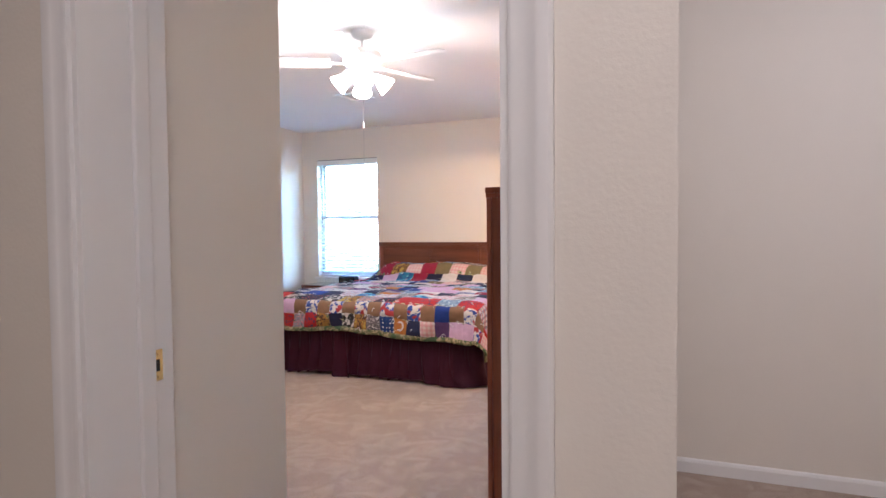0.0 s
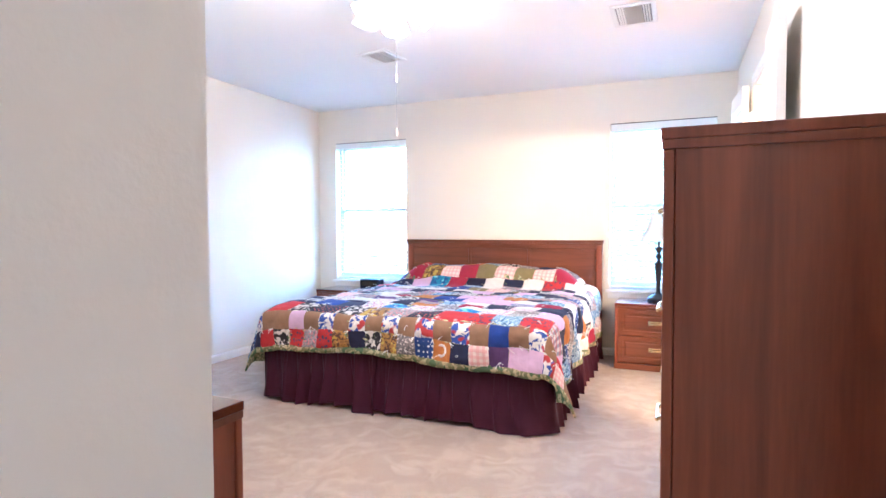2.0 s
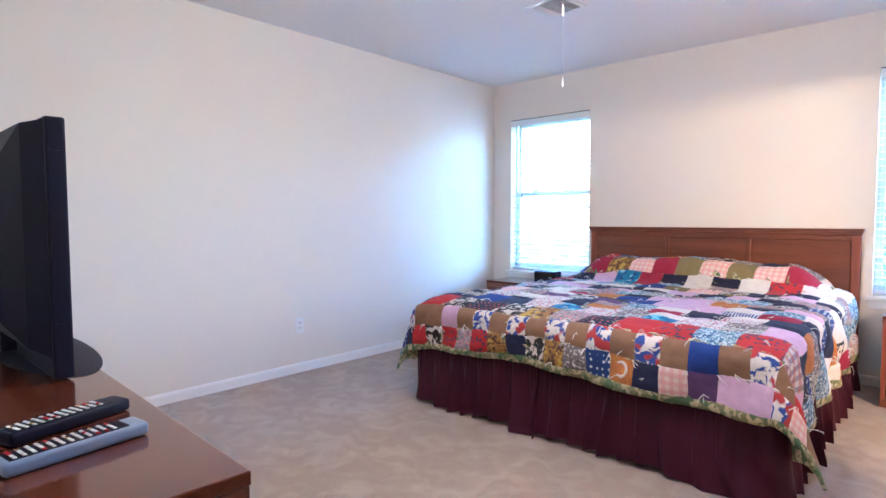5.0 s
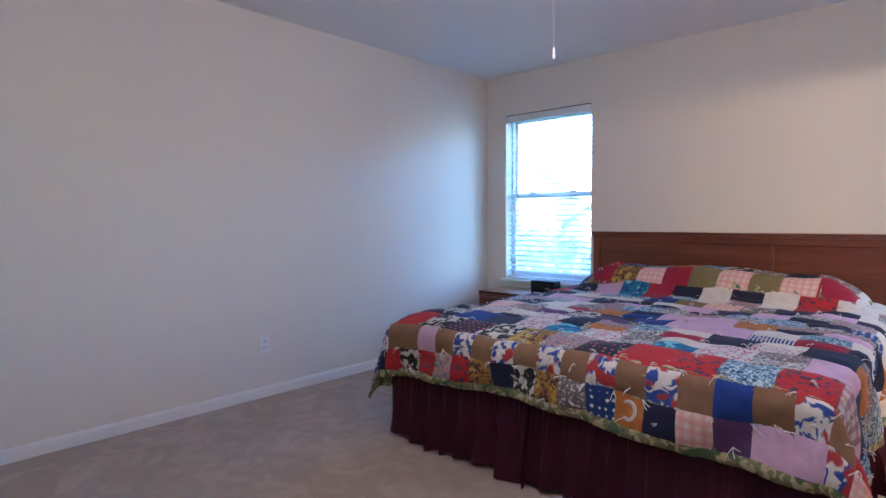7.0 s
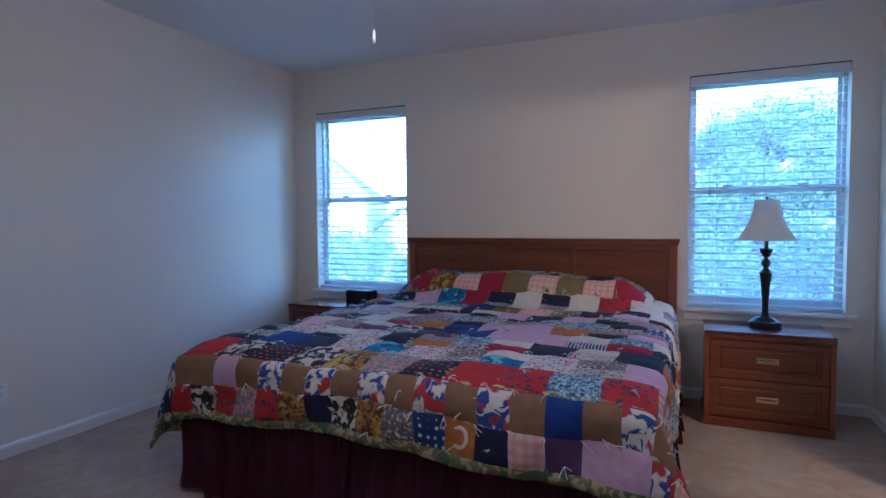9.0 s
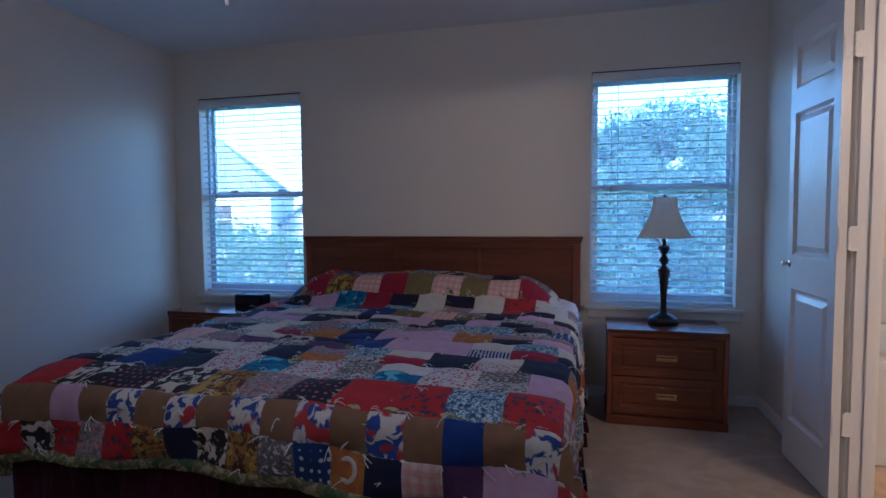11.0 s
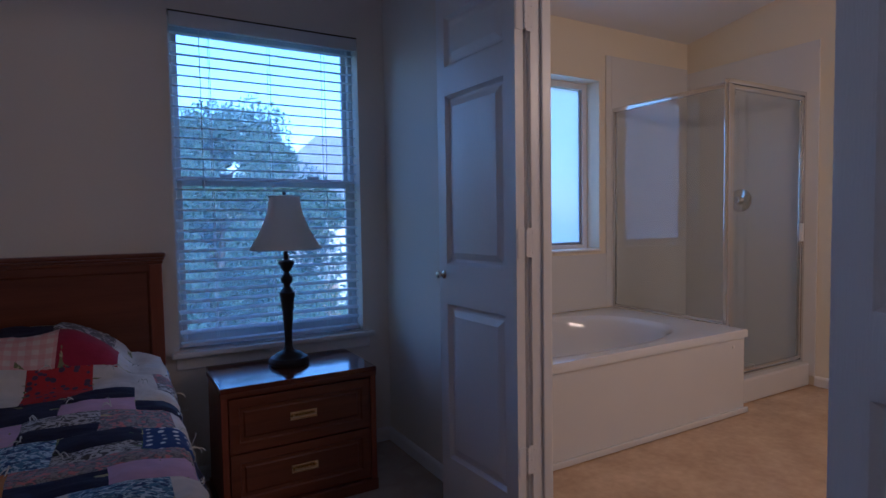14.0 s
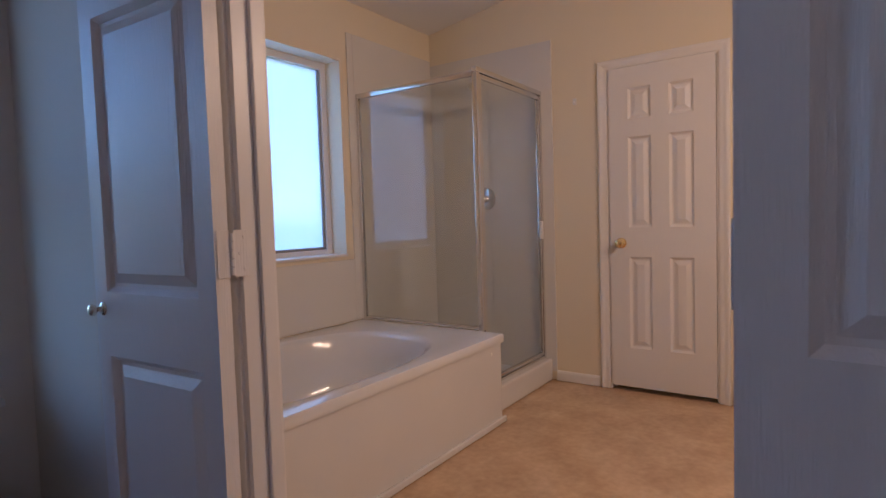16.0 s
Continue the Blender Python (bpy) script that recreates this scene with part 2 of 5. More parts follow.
def panelled(bm, xs, zs, panels, y, sign, rings):
    """A face in the xz plane at y, with panels sunk or raised by rings of (inset, depth). sign: -1 faces -y."""
    def quad(pts):
        vs = [bm.verts.new(p) for p in pts]
        bm.faces.new(vs if sign < 0 else vs[::-1])

    for i in range(len(xs) - 1):
        for j in range(len(zs) - 1):
            a, b, c, d = xs[i], xs[i + 1], zs[j], zs[j + 1]
            if (i, j) not in panels:
                quad([(a, y, c), (b, y, c), (b, y, d), (a, y, d)])
                continue
            last = (0.0, 0.0)
            for ring in list(rings):
                (i0, d0), (i1, d1) = last, ring
                y0, y1 = y - sign * d0, y - sign * d1
                o = [(a + i0, y0, c + i0), (b - i0, y0, c + i0), (b - i0, y0, d - i0), (a + i0, y0, d - i0)]
                n = [(a + i1, y1, c + i1), (b - i1, y1, c + i1), (b - i1, y1, d - i1), (a + i1, y1, d - i1)]
                for k in range(4):
                    quad([o[k], o[(k + 1) % 4], n[(k + 1) % 4], n[k]])
                last = ring
            i1, d1 = last
            y1 = y - sign * d1
            quad([(a + i1, y1, c + i1), (b - i1, y1, c + i1), (b - i1, y1, d - i1), (a + i1, y1, d - i1)])


def finish(name, bm, mat, smooth=0.0):
    bmesh.ops.remove_doubles(bm, verts=bm.verts, dist=1e-5)
    bmesh.ops.recalc_face_normals(bm, faces=bm.faces)
    me = bpy.data.meshes.new(name)
    bm.to_mesh(me)
    bm.free()
    me.materials.append(mat)
    if smooth:
        me.shade_smooth()
        me.set_sharp_from_angle(angle=radians(smooth))
    return me


def part(name, bm, mat, parent=None, label="", smooth=0.0):
    ob = new(name, finish(name, bm, mat, smooth))
    if parent:
        ob.parent = parent
    if label:
        tagged(ob, label)
    return ob


def thing(name, m, label, category, group="", kind=""):
    return tagged_at(new(name), m, label, category, group, kind)


def tagged_at(ob, m, label, category, group="", kind=""):
    ob.matrix_basis = m
    return tagged(ob, label, category, group, kind)


def structure(name, bm, mat, label, category, smooth=0.0):
    return tagged(part(name, bm, mat, smooth=smooth), label, category, kind="structure")


def B():
    return bmesh.new()


# ---- the shell ----
CEIL = 2.44
W1, W2, W3 = (0.218, 1.070), (3.110, 3.970), (5.09, 5.962)
SILL, HEADZ = 0.598, 2.078
B_SILL, B_HEAD = 0.918, 2.155
EW, YB, XE = 4.113, 0.316, 6.945  # bedroom east wall, bathroom north and east walls
Y_ENTRY, Y_SOUTH = -5.235, -4.80
BATH_LOW, BATH_RISE = 2.55, 0.16  # bathroom ceiling over the window, and its slope towards the south


def wall_with_openings(name, x0, x1, y0, y1, z1, openings, mat, label, along="x"):
    """A wall along x (or y) with through openings (a, b, z0, z1)."""
    bm = B()
    cuts = sorted(openings)
    at = x0 if along == "x" else y0
    end = x1 if along == "x" else y1

    def piece(a, b, c, d):
        if b - a > 1e-4 and d - c > 1e-4:
            box(bm, a, b, y0, y1, c, d) if along == "x" else box(bm, x0, x1, a, b, c, d)

    for a, b, c, d in cuts:
        piece(at, a, 0, z1)
        piece(a, b, 0, c)
        piece(a, b, d, z1)
        at = b
    piece(at, end, 0, z1)
    me = part(name, bm, mat)
    return tagged(me, label, "wall", kind="structure")


wall_with_openings("wall_north", -0.15, EW, 0.0, 0.15, CEIL, [(*W1, SILL, HEADZ), (*W2, SILL, HEADZ)], M_WALL, "off-white painted bedroom wall with two windows")
wall_with_openings("wall_bath_north", EW + 0.085, XE + 0.15, YB, YB + 0.19, BATH_LOW + 0.1, [(*W3, B_SILL, B_HEAD)], M_BATH_WALL, "cream painted bathroom wall with a frosted window")
wall_with_openings("wall_west", -0.15, 0.0, Y_SOUTH - 0.125, 0.0, CEIL, [], M_WALL, "plain off-white painted bedroom side wall", "y")
wall_with_openings("wall_south", 0.0, 3.245, Y_SOUTH - 0.125, Y_SOUTH, CEIL, [], M_WALL, "off-white painted wall behind the dresser")
wall_with_openings("wall_passage", 3.125, 3.245, Y_ENTRY, Y_SOUTH - 0.125, CEIL, [], M_WALL, "short off-white painted wall beside the entry door", "y")
wall_with_openings("wall_entry", 2.0, 4.262, Y_ENTRY - 0.19, Y_ENTRY, CEIL, [(3.268, 4.068, 0, 2.06)], M_WALL, "off-white painted wall with the bedroom doorway")
wall_with_openings("wall_east", EW, EW + 0.085, Y_ENTRY, YB + 0.15, 3.2, [(-2.172, -1.180, 0, 2.06)], M_WALL, "off-white painted wall with the bathroom doorway", "y")
wall_with_openings("wall_hall_divider", EW + 0.085, 4.262, Y_ENTRY, -3.22, CEIL, [], M_WALL, "off-white painted hall wall behind the bedroom", "y")
wall_with_openings("wall_bath_east", XE, XE + 0.15, -3.1, YB, 3.2, [(-1.715, -1.055, 0, 2.05)], M_BATH_WALL, "cream painted bathroom wall with a closet door", "y")
wall_with_openings("wall_bath_south", EW + 0.085, XE + 0.15, -3.22, -3.1, 3.2, [], M_WALL, "plain painted wall between bathroom and hall")
wall_with_openings("wall_hall_west", 1.88, 2.0, -7.4, Y_ENTRY, CEIL, [], M_WALL, "plain painted hall wall", "y")
wall_with_openings("wall_hall_south", 1.88, XE + 0.15, -7.52, -7.4, CEIL, [], M_WALL, "plain painted hall end wall")
wall_with_openings("wall_hall_east", XE + 0.03, XE + 0.15, -7.4, -3.22, CEIL, [], M_WALL, "plain painted hall side wall", "y")

# unseen filler, added so that no daylight shows under the closet door
structure("closet_light_stop", box(B(), XE + 0.08, XE + 0.15, -1.715, -1.055, 0, 2.05), M_BATH_WALL, "unseen filler behind the closet door, added to block outside light", "wall")
bm = B()
box(bm, -0.15, EW, Y_ENTRY - 0.02, 0.15, CEIL, CEIL + 0.12)
box(bm, 1.88, XE + 0.15, -7.52, Y_ENTRY - 0.02, CEIL, CEIL + 0.12)
box(bm, EW + 0.085, XE + 0.15, Y_ENTRY - 0.02, -3.22, CEIL, CEIL + 0.12)
structure("ceiling", bm, M_CEIL, "white textured drywall ceiling", "ceiling")
bm = box(B(), EW + 0.085, XE, -3.1, YB, BATH_LOW, BATH_LOW + 0.12)
for v in bm.verts:
    v.co.z += BATH_RISE * (YB - v.co.y)
structure("ceiling_bath", bm, M_CEIL, "white sloping bathroom ceiling", "ceiling")
bm = B()
box(bm, -0.15, EW + 0.06, Y_ENTRY - 0.1, 0.15, -0.1, 0.0)
box(bm, 1.88, XE + 0.15, -7.52, Y_ENTRY - 0.1, -0.1, 0.0)
box(bm, EW + 0.06, XE + 0.15, Y_ENTRY - 0.1, -3.16, -0.1, 0.0)
structure("floor", bm, M_CARPET, "beige cut-pile wall-to-wall carpet", "floor")
structure("floor_bath", box(B(), EW + 0.06, XE + 0.15, -3.16, YB + 0.15, -0.1, -0.004), M_VINYL, "tan stone-patterned sheet vinyl bathroom floor", "floor")


def skirting(name, runs, label="white painted wooden baseboard"):
    """Boards with a rounded top along straight runs (x0, y0, x1, y1, normal)."""
    bm = B()
    for x0, y0, x1, y1, nx, ny in runs:
        prof = [(0, 0), (0.013, 0), (0.013, 0.052), (0.009, 0.063), (0.004, 0.068), (0, 0.068)]
        a = [bm.verts.new((x0 + nx * p, y0 + ny * p, z)) for p, z in prof]
        b = [bm.verts.new((x1 + nx * p, y1 + ny * p, z)) for p, z in prof]
        for k in range(len(prof)):
            bm.faces.new((a[k], a[(k + 1) % len(prof)], b[(k + 1) % len(prof)], b[k]))
        bm.faces.new(a), bm.faces.new(b)
    return structure(name, bm, M_TRIM, label, "baseboard")


skirting("baseboard", [(0, 0, 0, Y_SOUTH, 1, 0), (0.013, 0, EW - 0.013, 0, 0, -1), (EW, 0, EW, -1.10, -1, 0), (EW, -2.235, EW, -5.10, -1, 0),
                       (0.013, Y_SOUTH, 3.245, Y_SOUTH, 0, 1), (3.245, Y_SOUTH + 0.013, 3.245, Y_ENTRY + 0.07, 1, 0)])
skirting("baseboard_hall", [(4.262, -3.22, XE + 0.03, -3.22, 0, -1), (2.0, Y_ENTRY - 0.19, 3.20, Y_ENTRY - 0.19, 0, -1), (4.262, -5.40, 4.262, -3.233, 1, 0)])
skirting("baseboard_bath", [(XE, -0.69, XE, -0.99, -1, 0), (XE, -1.78, XE, -3.1, -1, 0), (EW + 0.1, -3.1, XE - 0.013, -3.1, 0, 1)])


# ---- windows ----
def window_unit(name, xa, xb, z0, z1, frosted_pane, label, y0=0.0):
    """A vinyl single-hung window set in the outer half of the wall."""
    w = thing(name, pose(0, y0, 0), label, "window", kind="structure")
    fr = 0.045 if frosted_pane else 0.022
    bm = B()
    for a, b, c, d in ((xa, xa + fr, z0, z1), (xb - fr, xb, z0, z1), (xa + fr, xb - fr, z0, z0 + fr), (xa + fr, xb - fr, z1 - fr, z1)):
        box(bm, a, b, 0.085, 0.148, c, d, 0.004)
    part("window_frame", bm, M_VINYL_FRAME, w)
    if frosted_pane:
        p = part("pane", box(B(), xa + fr, xb - fr, 0.11, 0.116, z0 + fr, z1 - fr), M_FROST, w, "obscured frosted glass pane")
        bm = B()
        for a, b, c, d in ((xa + fr, xa + fr + 0.018, z0 + fr, z1 - fr), (xb - fr - 0.018, xb - fr, z0 + fr, z1 - fr), (xa + fr, xb - fr, z0 + fr, z0 + fr + 0.018)):
            box(bm, a, b, 0.098, 0.109, c, d, 0.003)
        part("glazing_bead", bm, M_GREY, w, "thin grey metal glazing bead")
        return w
    mid = 1.352
    for nm, c, d, y in (("upper_sash", mid - 0.02, z1 - fr, 0.118), ("lower_sash", z0 + fr, mid + 0.022, 0.092)):
        bm = B()
        s = 0.022
        for a, b, e, f in ((xa + fr, xa + fr + s, c, d), (xb - fr - s, xb - fr, c, d), (xa + fr + s, xb - fr - s, c, c + 0.042), (xa + fr + s, xb - fr - s, d - 0.042, d)):
            box(bm, a, b, y, y + 0.025, e, f, 0.003)
        sash = part(nm, bm, M_VINYL_FRAME, w)
        pane = part("pane", box(B(), xa + fr + s, xb - fr - s, y + 0.010, y + 0.014, c + 0.042, d - 0.042), M_GLASS, sash, "clear window glass")
        pane.visible_shadow = False
    for k in (0.27, 0.75):
        part("sash_lock", box(B(), xa + (xb - xa) * k - 0.03, xa + (xb - xa) * k + 0.03, 0.083, 0.098, mid + 0.022, mid + 0.036, 0.004), M_VINYL_FRAME, w)
    return w


def sill_board(name, xa, xb, z):
    s = thing(name, pose(0, 0, 0), "white painted window stool and apron", "window sill", kind="structure")
    part("stool", box(B(), xa - 0.032, xb + 0.050, -0.045, -0.001, z - 0.024, z, 0.006), M_TRIM, s)
    part("stool_inner", box(B(), xa + 0.001, xb - 0.001, 0.0, 0.085, z - 0.022, z + 0.002), M_TRIM, s)
    part("apron", box(B(), xa - 0.015, xb + 0.03, -0.016, -0.001, z - 0.08, z - 0.026, 0.004), M_TRIM, s)
    return s


def blind(xa, xb, z0, z1, pitch, tilt):
    """A two-inch slat blind hung inside the reveal."""
    b = thing("window_blind", pose((xa + xb) / 2, 0.042, z1), "white two-inch slatted blind, lowered with slats open", "blind", "window blinds")
    h = (xb - xa) / 2 - 0.006
    part("valance", box(B(), -h, h, -0.046, -0.037, -0.066, -0.0075, 0.002), M_SLAT, b, "flat white valance")
    # near-black strip put in for the shade between valance and reveal head
    part("gap_shade_strip", box(B(), -h - 0.002, h + 0.002, -0.046, -0.037, -0.007, -0.0015), M_DARK, b, "dark strip painted as the shade in the gap above the valance")
    part("headrail", box(B(), -h + 0.004, h - 0.004, -0.026, 0.028, -0.05, -0.002, 0.002), M_SLAT, b)
    bm = B()
    n = 5
    a = radians(tilt)
    for s in (1, -1):
        for k in range(n - 1):
            def pt(x, q):
                u = -0.025 + 0.05 * q / (n - 1)
                arch = 0.003 * (1 - (u / 0.025) ** 2) + (0.0014 if s > 0 else -0.0014)
                return (x, u * math.cos(a) - arch * math.sin(a), u * math.sin(a) + arch * math.cos(a))
            vs = [bm.verts.new(p) for p in (pt(-h + 0.004, k), pt(h - 0.004, k), pt(h - 0.004, k + 1), pt(-h + 0.004, k + 1))]
            bm.faces.new(vs if s > 0 else vs[::-1])
    me = finish("slat", bm, M_SLAT, 40)
    z = -0.085
    while z1 + z > z0 + 0.05:
        o = new("slat", me)
        o.parent, o.location = b, (random.uniform(-0.0008, 0.0008), 0, z)
        o.rotation_euler = (random.uniform(-0.02, 0.02), random.uniform(-0.0012, 0.0012), 0)
        z -= pitch
    part("bottom_rail", box(B(), -h + 0.004, h - 0.004, -0.026, 0.026, z0 - z1 + 0.012, z0 - z1 + 0.03, 0.004), M_SLAT, b)
    for f in (-0.62, 0.0, 0.62):
        bm = B()
        for y in (-0.0265, 0.0265):
            box(bm, f * h - 0.0012, f * h + 0.0012, y - 0.0008, y + 0.0008, z0 - z1 + 0.02, -0.04)
        part("ladder_cord", bm, M_SLAT, b)
    bm = B()
    box(bm, -h * 0.72 - 0.0015, -h * 0.72 + 0.0015, -0.034, -0.031, -0.72, -0.05)
    part("lift_cord", bm, M_SLAT, b)
    bm = B()
    lathe(bm, [(0.003, -0.76), (0.007, -0.755), (0.005, -0.72), (0.002, -0.715)], 10, Matrix.Translation((-h * 0.72, -0.033, 0)))
    part("cord_tassel", bm, M_GREY, b)
    return b


window_unit("window_1", *W1, SILL, HEADZ, False, "white vinyl single-hung bedroom window")
window_unit("window_2", *W2, SILL, HEADZ, False, "white vinyl single-hung bedroom window")
window_unit("window_3", *W3, B_SILL, B_HEAD, True, "frosted bathroom window over the tub", YB + 0.04)
sill_board("window_sill_1", *W1, SILL)
sill_board("window_sill_2", *W2, SILL)
structure("window_sill_3", box(B(), W3[0] + 0.002, W3[1] - 0.002, YB - 0.018, YB + 0.124, B_SILL - 0.001, B_SILL + 0.016, 0.006), M_TRIM, "white bathroom window sill", "window sill")
blind(*W1, SILL, HEADZ, 0.0455, 8)
blind(*W2, SILL, HEADZ, 0.0455, 8)


# ---- doors and trim ----
RAISED = [(0.004, 0.005), (0.013, 0.0135), (0.022, 0.0135), (0.047, 0.003)]


def door_leaf(name, m, w, h, t, cols, rows, label, kind="structure", group=""):
    """A moulded panel door. Local: hinge at x=0, leaf along +x, faces at y=0 and y=t, foot at z=0."""
    d = thing(name, m, label, "door", group, kind)
    bm = B()
    panels = {(i, j) for i in range(1, len(cols) - 1, 2) for j in range(1, len(rows) - 1, 2)}
    for y, s in ((0.0, -1), (t, 1)):
        panelled(bm, cols, rows, panels, y, s, RAISED)
    for a, b in (((0, 0), (w, 0)), ((w, 0), (w, h)), ((w, h), (0, h)), ((0, h), (0, 0))):
        bm.faces.new([bm.verts.new(p) for p in ((a[0], 0, a[1]), (b[0], 0, b[1]), (b[0], t, b[1]), (a[0], t, a[1]))])
    part("leaf", bm, M_DOOR, d, smooth=20)
    return d


def knob(parent, x, y, z, s, mat, name="knob", r=0.027):
    """A round knob on a rose, standing off the face in direction s along y."""
    q = Matrix.Translation((x, y, z)) @ Matrix.Rotation(radians(90 if s < 0 else -90), 4, "X")
    k = r / 0.027
    prof = [(0.033 * k, 0), (0.033 * k, 0.003 * k), (0.028 * k, 0.008 * k), (0.013 * k, 0.011 * k), (0.011 * k, 0.026 * k), (0.016 * k, 0.034 * k),
            (0.025 * k, 0.041 * k), (0.028 * k, 0.052 * k), (0.025 * k, 0.061 * k), (0.014 * k, 0.066 * k), (0.003 * k, 0.067 * k)]
    return part(name, lathe(B(), prof, 24, q), mat, parent, "polished brass knob", smooth=40)


def hinge(parent, z, y, s, t=0.035, mat=None):
    """A butt hinge on the hinge end of a leaf: plate on the end face, plate on the jamb beyond the pin. s: side of the pin along y."""
    bm = B()
    a, b = sorted((y, y - s * (t - 0.004)))
    box(bm, -0.003, -0.0004, a, b, z - 0.05, z + 0.05, 0.001, 1)
    a, b = sorted((y + s * 0.010, y + s * 0.046))
    box(bm, -0.0035, -0.001, a, b, z - 0.05, z + 0.05, 0.001, 1)
    for dz, dy in ((-0.034, 0.036), (0.0, 0.024), (0.034, 0.036)):
        lathe(bm, [(0.0042, 0), (0.0036, 0.001), (0.0008, 0.0012)], 10, Matrix.Translation((-0.0035, y + s * dy, z + dz)) @ Matrix.Rotation(radians(-90), 4, "Y"))
    for k in range(5):
        lathe(bm, [(0.0062, z - 0.045 + k * 0.018), (0.0062, z - 0.0285 + k * 0.018)], 12, Matrix.Translation((-0.003, y + s * 0.005, 0)))
    return part("hinge", bm, mat or M_DOOR, parent, smooth=40)


def doorcase(name, m, w, h, depth, label, stop_at, sides=(1, 1)):
    """Jambs, head, stops and casings round an opening. Local: opening along x from 0 to w, wall from y=0 to y=depth."""
    c = thing(name, m, label, "door frame", kind="structure")
    t = 0.018
    part("jamb", box(B(), 0.001, t, -0.002, depth + 0.002, 0, h - t, 0.002), M_TRIM, c)
    part("jamb", box(B(), w - t, w - 0.001, -0.002, depth + 0.002, 0, h - t, 0.002), M_TRIM, c)
    part("head_jamb", box(B(), 0.001, w - 0.001, -0.002, depth + 0.002, h - t, h - 0.001, 0.002), M_TRIM, c)
    for a, b, z0, z1 in ((t, t + 0.011, 0, h - t), (w - t - 0.011, w - t, 0, h - t), (t + 0.011, w - t - 0.011, h - t - 0.011, h - t)):
        part("door_stop", box(B(), a, b, stop_at, stop_at + 0.035, z0, z1, 0.003), M_TRIM, c)
    prof = [(0.006, 0.0), (0.006, 0.009), (0.012, 0.012), (0.026, 0.010), (0.038, 0.014), (0.046, 0.018), (0.058, 0.017), (0.063, 0.012), (0.063, 0.0)]
    for side, on in zip((0, 1), sides):
        if not on:
            continue
        s, y0 = (-1, 0.0) if side == 0 else (1, depth)
        for k in range(3):
            bm = B()
            rows = []
            for q, d in prof:
                y = y0 + s * (d + 0.001)
                o = q - 0.006 + 0.001
                pts = {0: ((0.006 - o, 0), (0.006 - o, h - 0.006 + o)), 1: ((0.006 - o, h - 0.006 + o), (w - 0.006 + o, h - 0.006 + o)), 2: ((w - 0.006 + o, h - 0.006 + o), (w - 0.006 + o, 0))}[k]
                rows.append([bm.verts.new((x, y, z)) for x, z in pts])
            for a, b in zip(rows, rows[1:]):
                bm.faces.new((a[0], a[1], b[1], b[0]))
            bm.faces.new((rows[0][0], rows[0][1], rows[-1][1], rows[-1][0]))
            bm.faces.new([r[0] for r in rows]), bm.faces.new([r[1] for r in rows])
            part("casing", bm, M_TRIM, c, smooth=35)
    return c


six_rows = [0, 0.195, 0.815, 0.972, 1.625, 1.735, 1.925, 2.03]
six_cols = [0, 0.105, 0.345, 0.445, 0.685, 0.79]
doorcase("door_frame_1", pose(3.268, Y_ENTRY - 0.19, 0), 0.80, 2.06, 0.19, "white painted frame of the bedroom doorway", 0.105, (1, 0))
entry = door_leaf("door_1", pose(4.046, Y_ENTRY - 0.005, 0.012, 0, 0, 95.0), 0.79, 2.03, 0.035, six_cols, six_rows, "white six-panel bedroom door standing open")
knob(entry, 0.73, 0.035, 0.893, 1, M_BRASS_BRIGHT)
knob(entry, 0.73, 0.0, 0.893, -1, M_BRASS_BRIGHT)
for z in (0.22, 1.02, 1.80):
    hinge(entry, z, 0.0, -1, mat=M_TRIM)
bm = B()
box(bm, 0, 0.0025, -0.016, 0.016, -0.032, 0.032, 0.001, 1)
st = tagged_at(part("strike_plate", bm, M_BRASS_BRIGHT), pose(3.2865, -5.278, 0.905), "brass strike plate let into the door jamb", "strike plate")
# raised dark block stands in for the shade inside the hole
part("latch_hole", box(B(), 0.0026, 0.0036, -0.007, 0.007, -0.012, 0.012), M_DARK, st)
part("screw", lathe(B(), [(0.003, 0), (0.003, 0.001), (0.001, 0.0014)], 10, Matrix.Translation((0.0026, 0, 0.023)) @ Matrix.Rotation(radians(90), 4, "Y")), M_BRASS, st)
part("screw", lathe(B(), [(0.003, 0), (0.003, 0.001), (0.001, 0.0014)], 10, Matrix.Translation((0.0026, 0, -0.023)) @ Matrix.Rotation(radians(90), 4, "Y")), M_BRASS, st)

doorcase("door_frame_2", pose(EW, -1.180, 0, 0, 0, -90), 0.992, 2.06, 0.085, "white painted frame of the bathroom double doors", 0.04)
leaf_cols = [0, 0.068, 0.394, 0.462]
L = door_leaf("door_2", pose(4.074, -1.206, 0.012, 0, 0, 93.0), 0.474, 2.03, 0.035, [0, 0.060, 0.420, 0.474], six_rows, "white narrow panelled bathroom door leaf folded open")
knob(L, 0.442, 0.035, 0.93, 1, M_PALE_BRASS, r=0.014)
for z in (0.322, 1.065, 1.812):
    hinge(L, z, 0.0, -1)
R = door_leaf("door_3", pose(4.042, -2.152, 0.012, 0, 0, -92.0), 0.462, 2.03, 0.035, leaf_cols, six_rows, "white narrow panelled bathroom door leaf folded open")
for z in (0.322, 1.065, 1.812):
    hinge(R, z, 0.035, 1)
doorcase("door_frame_3", pose(XE, -1.055, 0, 0, 0, -90), 0.66, 2.05, 0.15, "white painted frame of the closet door", 0.045, (1, 0))
C = door_leaf("door_4", pose(XE + 0.02, -1.694, 0.03, 0, 0, 90), 0.618, 2.0, 0.035, [0, 0.118, 0.257, 0.361, 0.500, 0.618], [0, 0.25, 0.83, 1.015, 1.58, 1.69, 1.88, 2.0], "white six-panel closet door, closed")
knob(C, 0.548, 0.035, 0.918, 1, M_BRASS_BRIGHT)


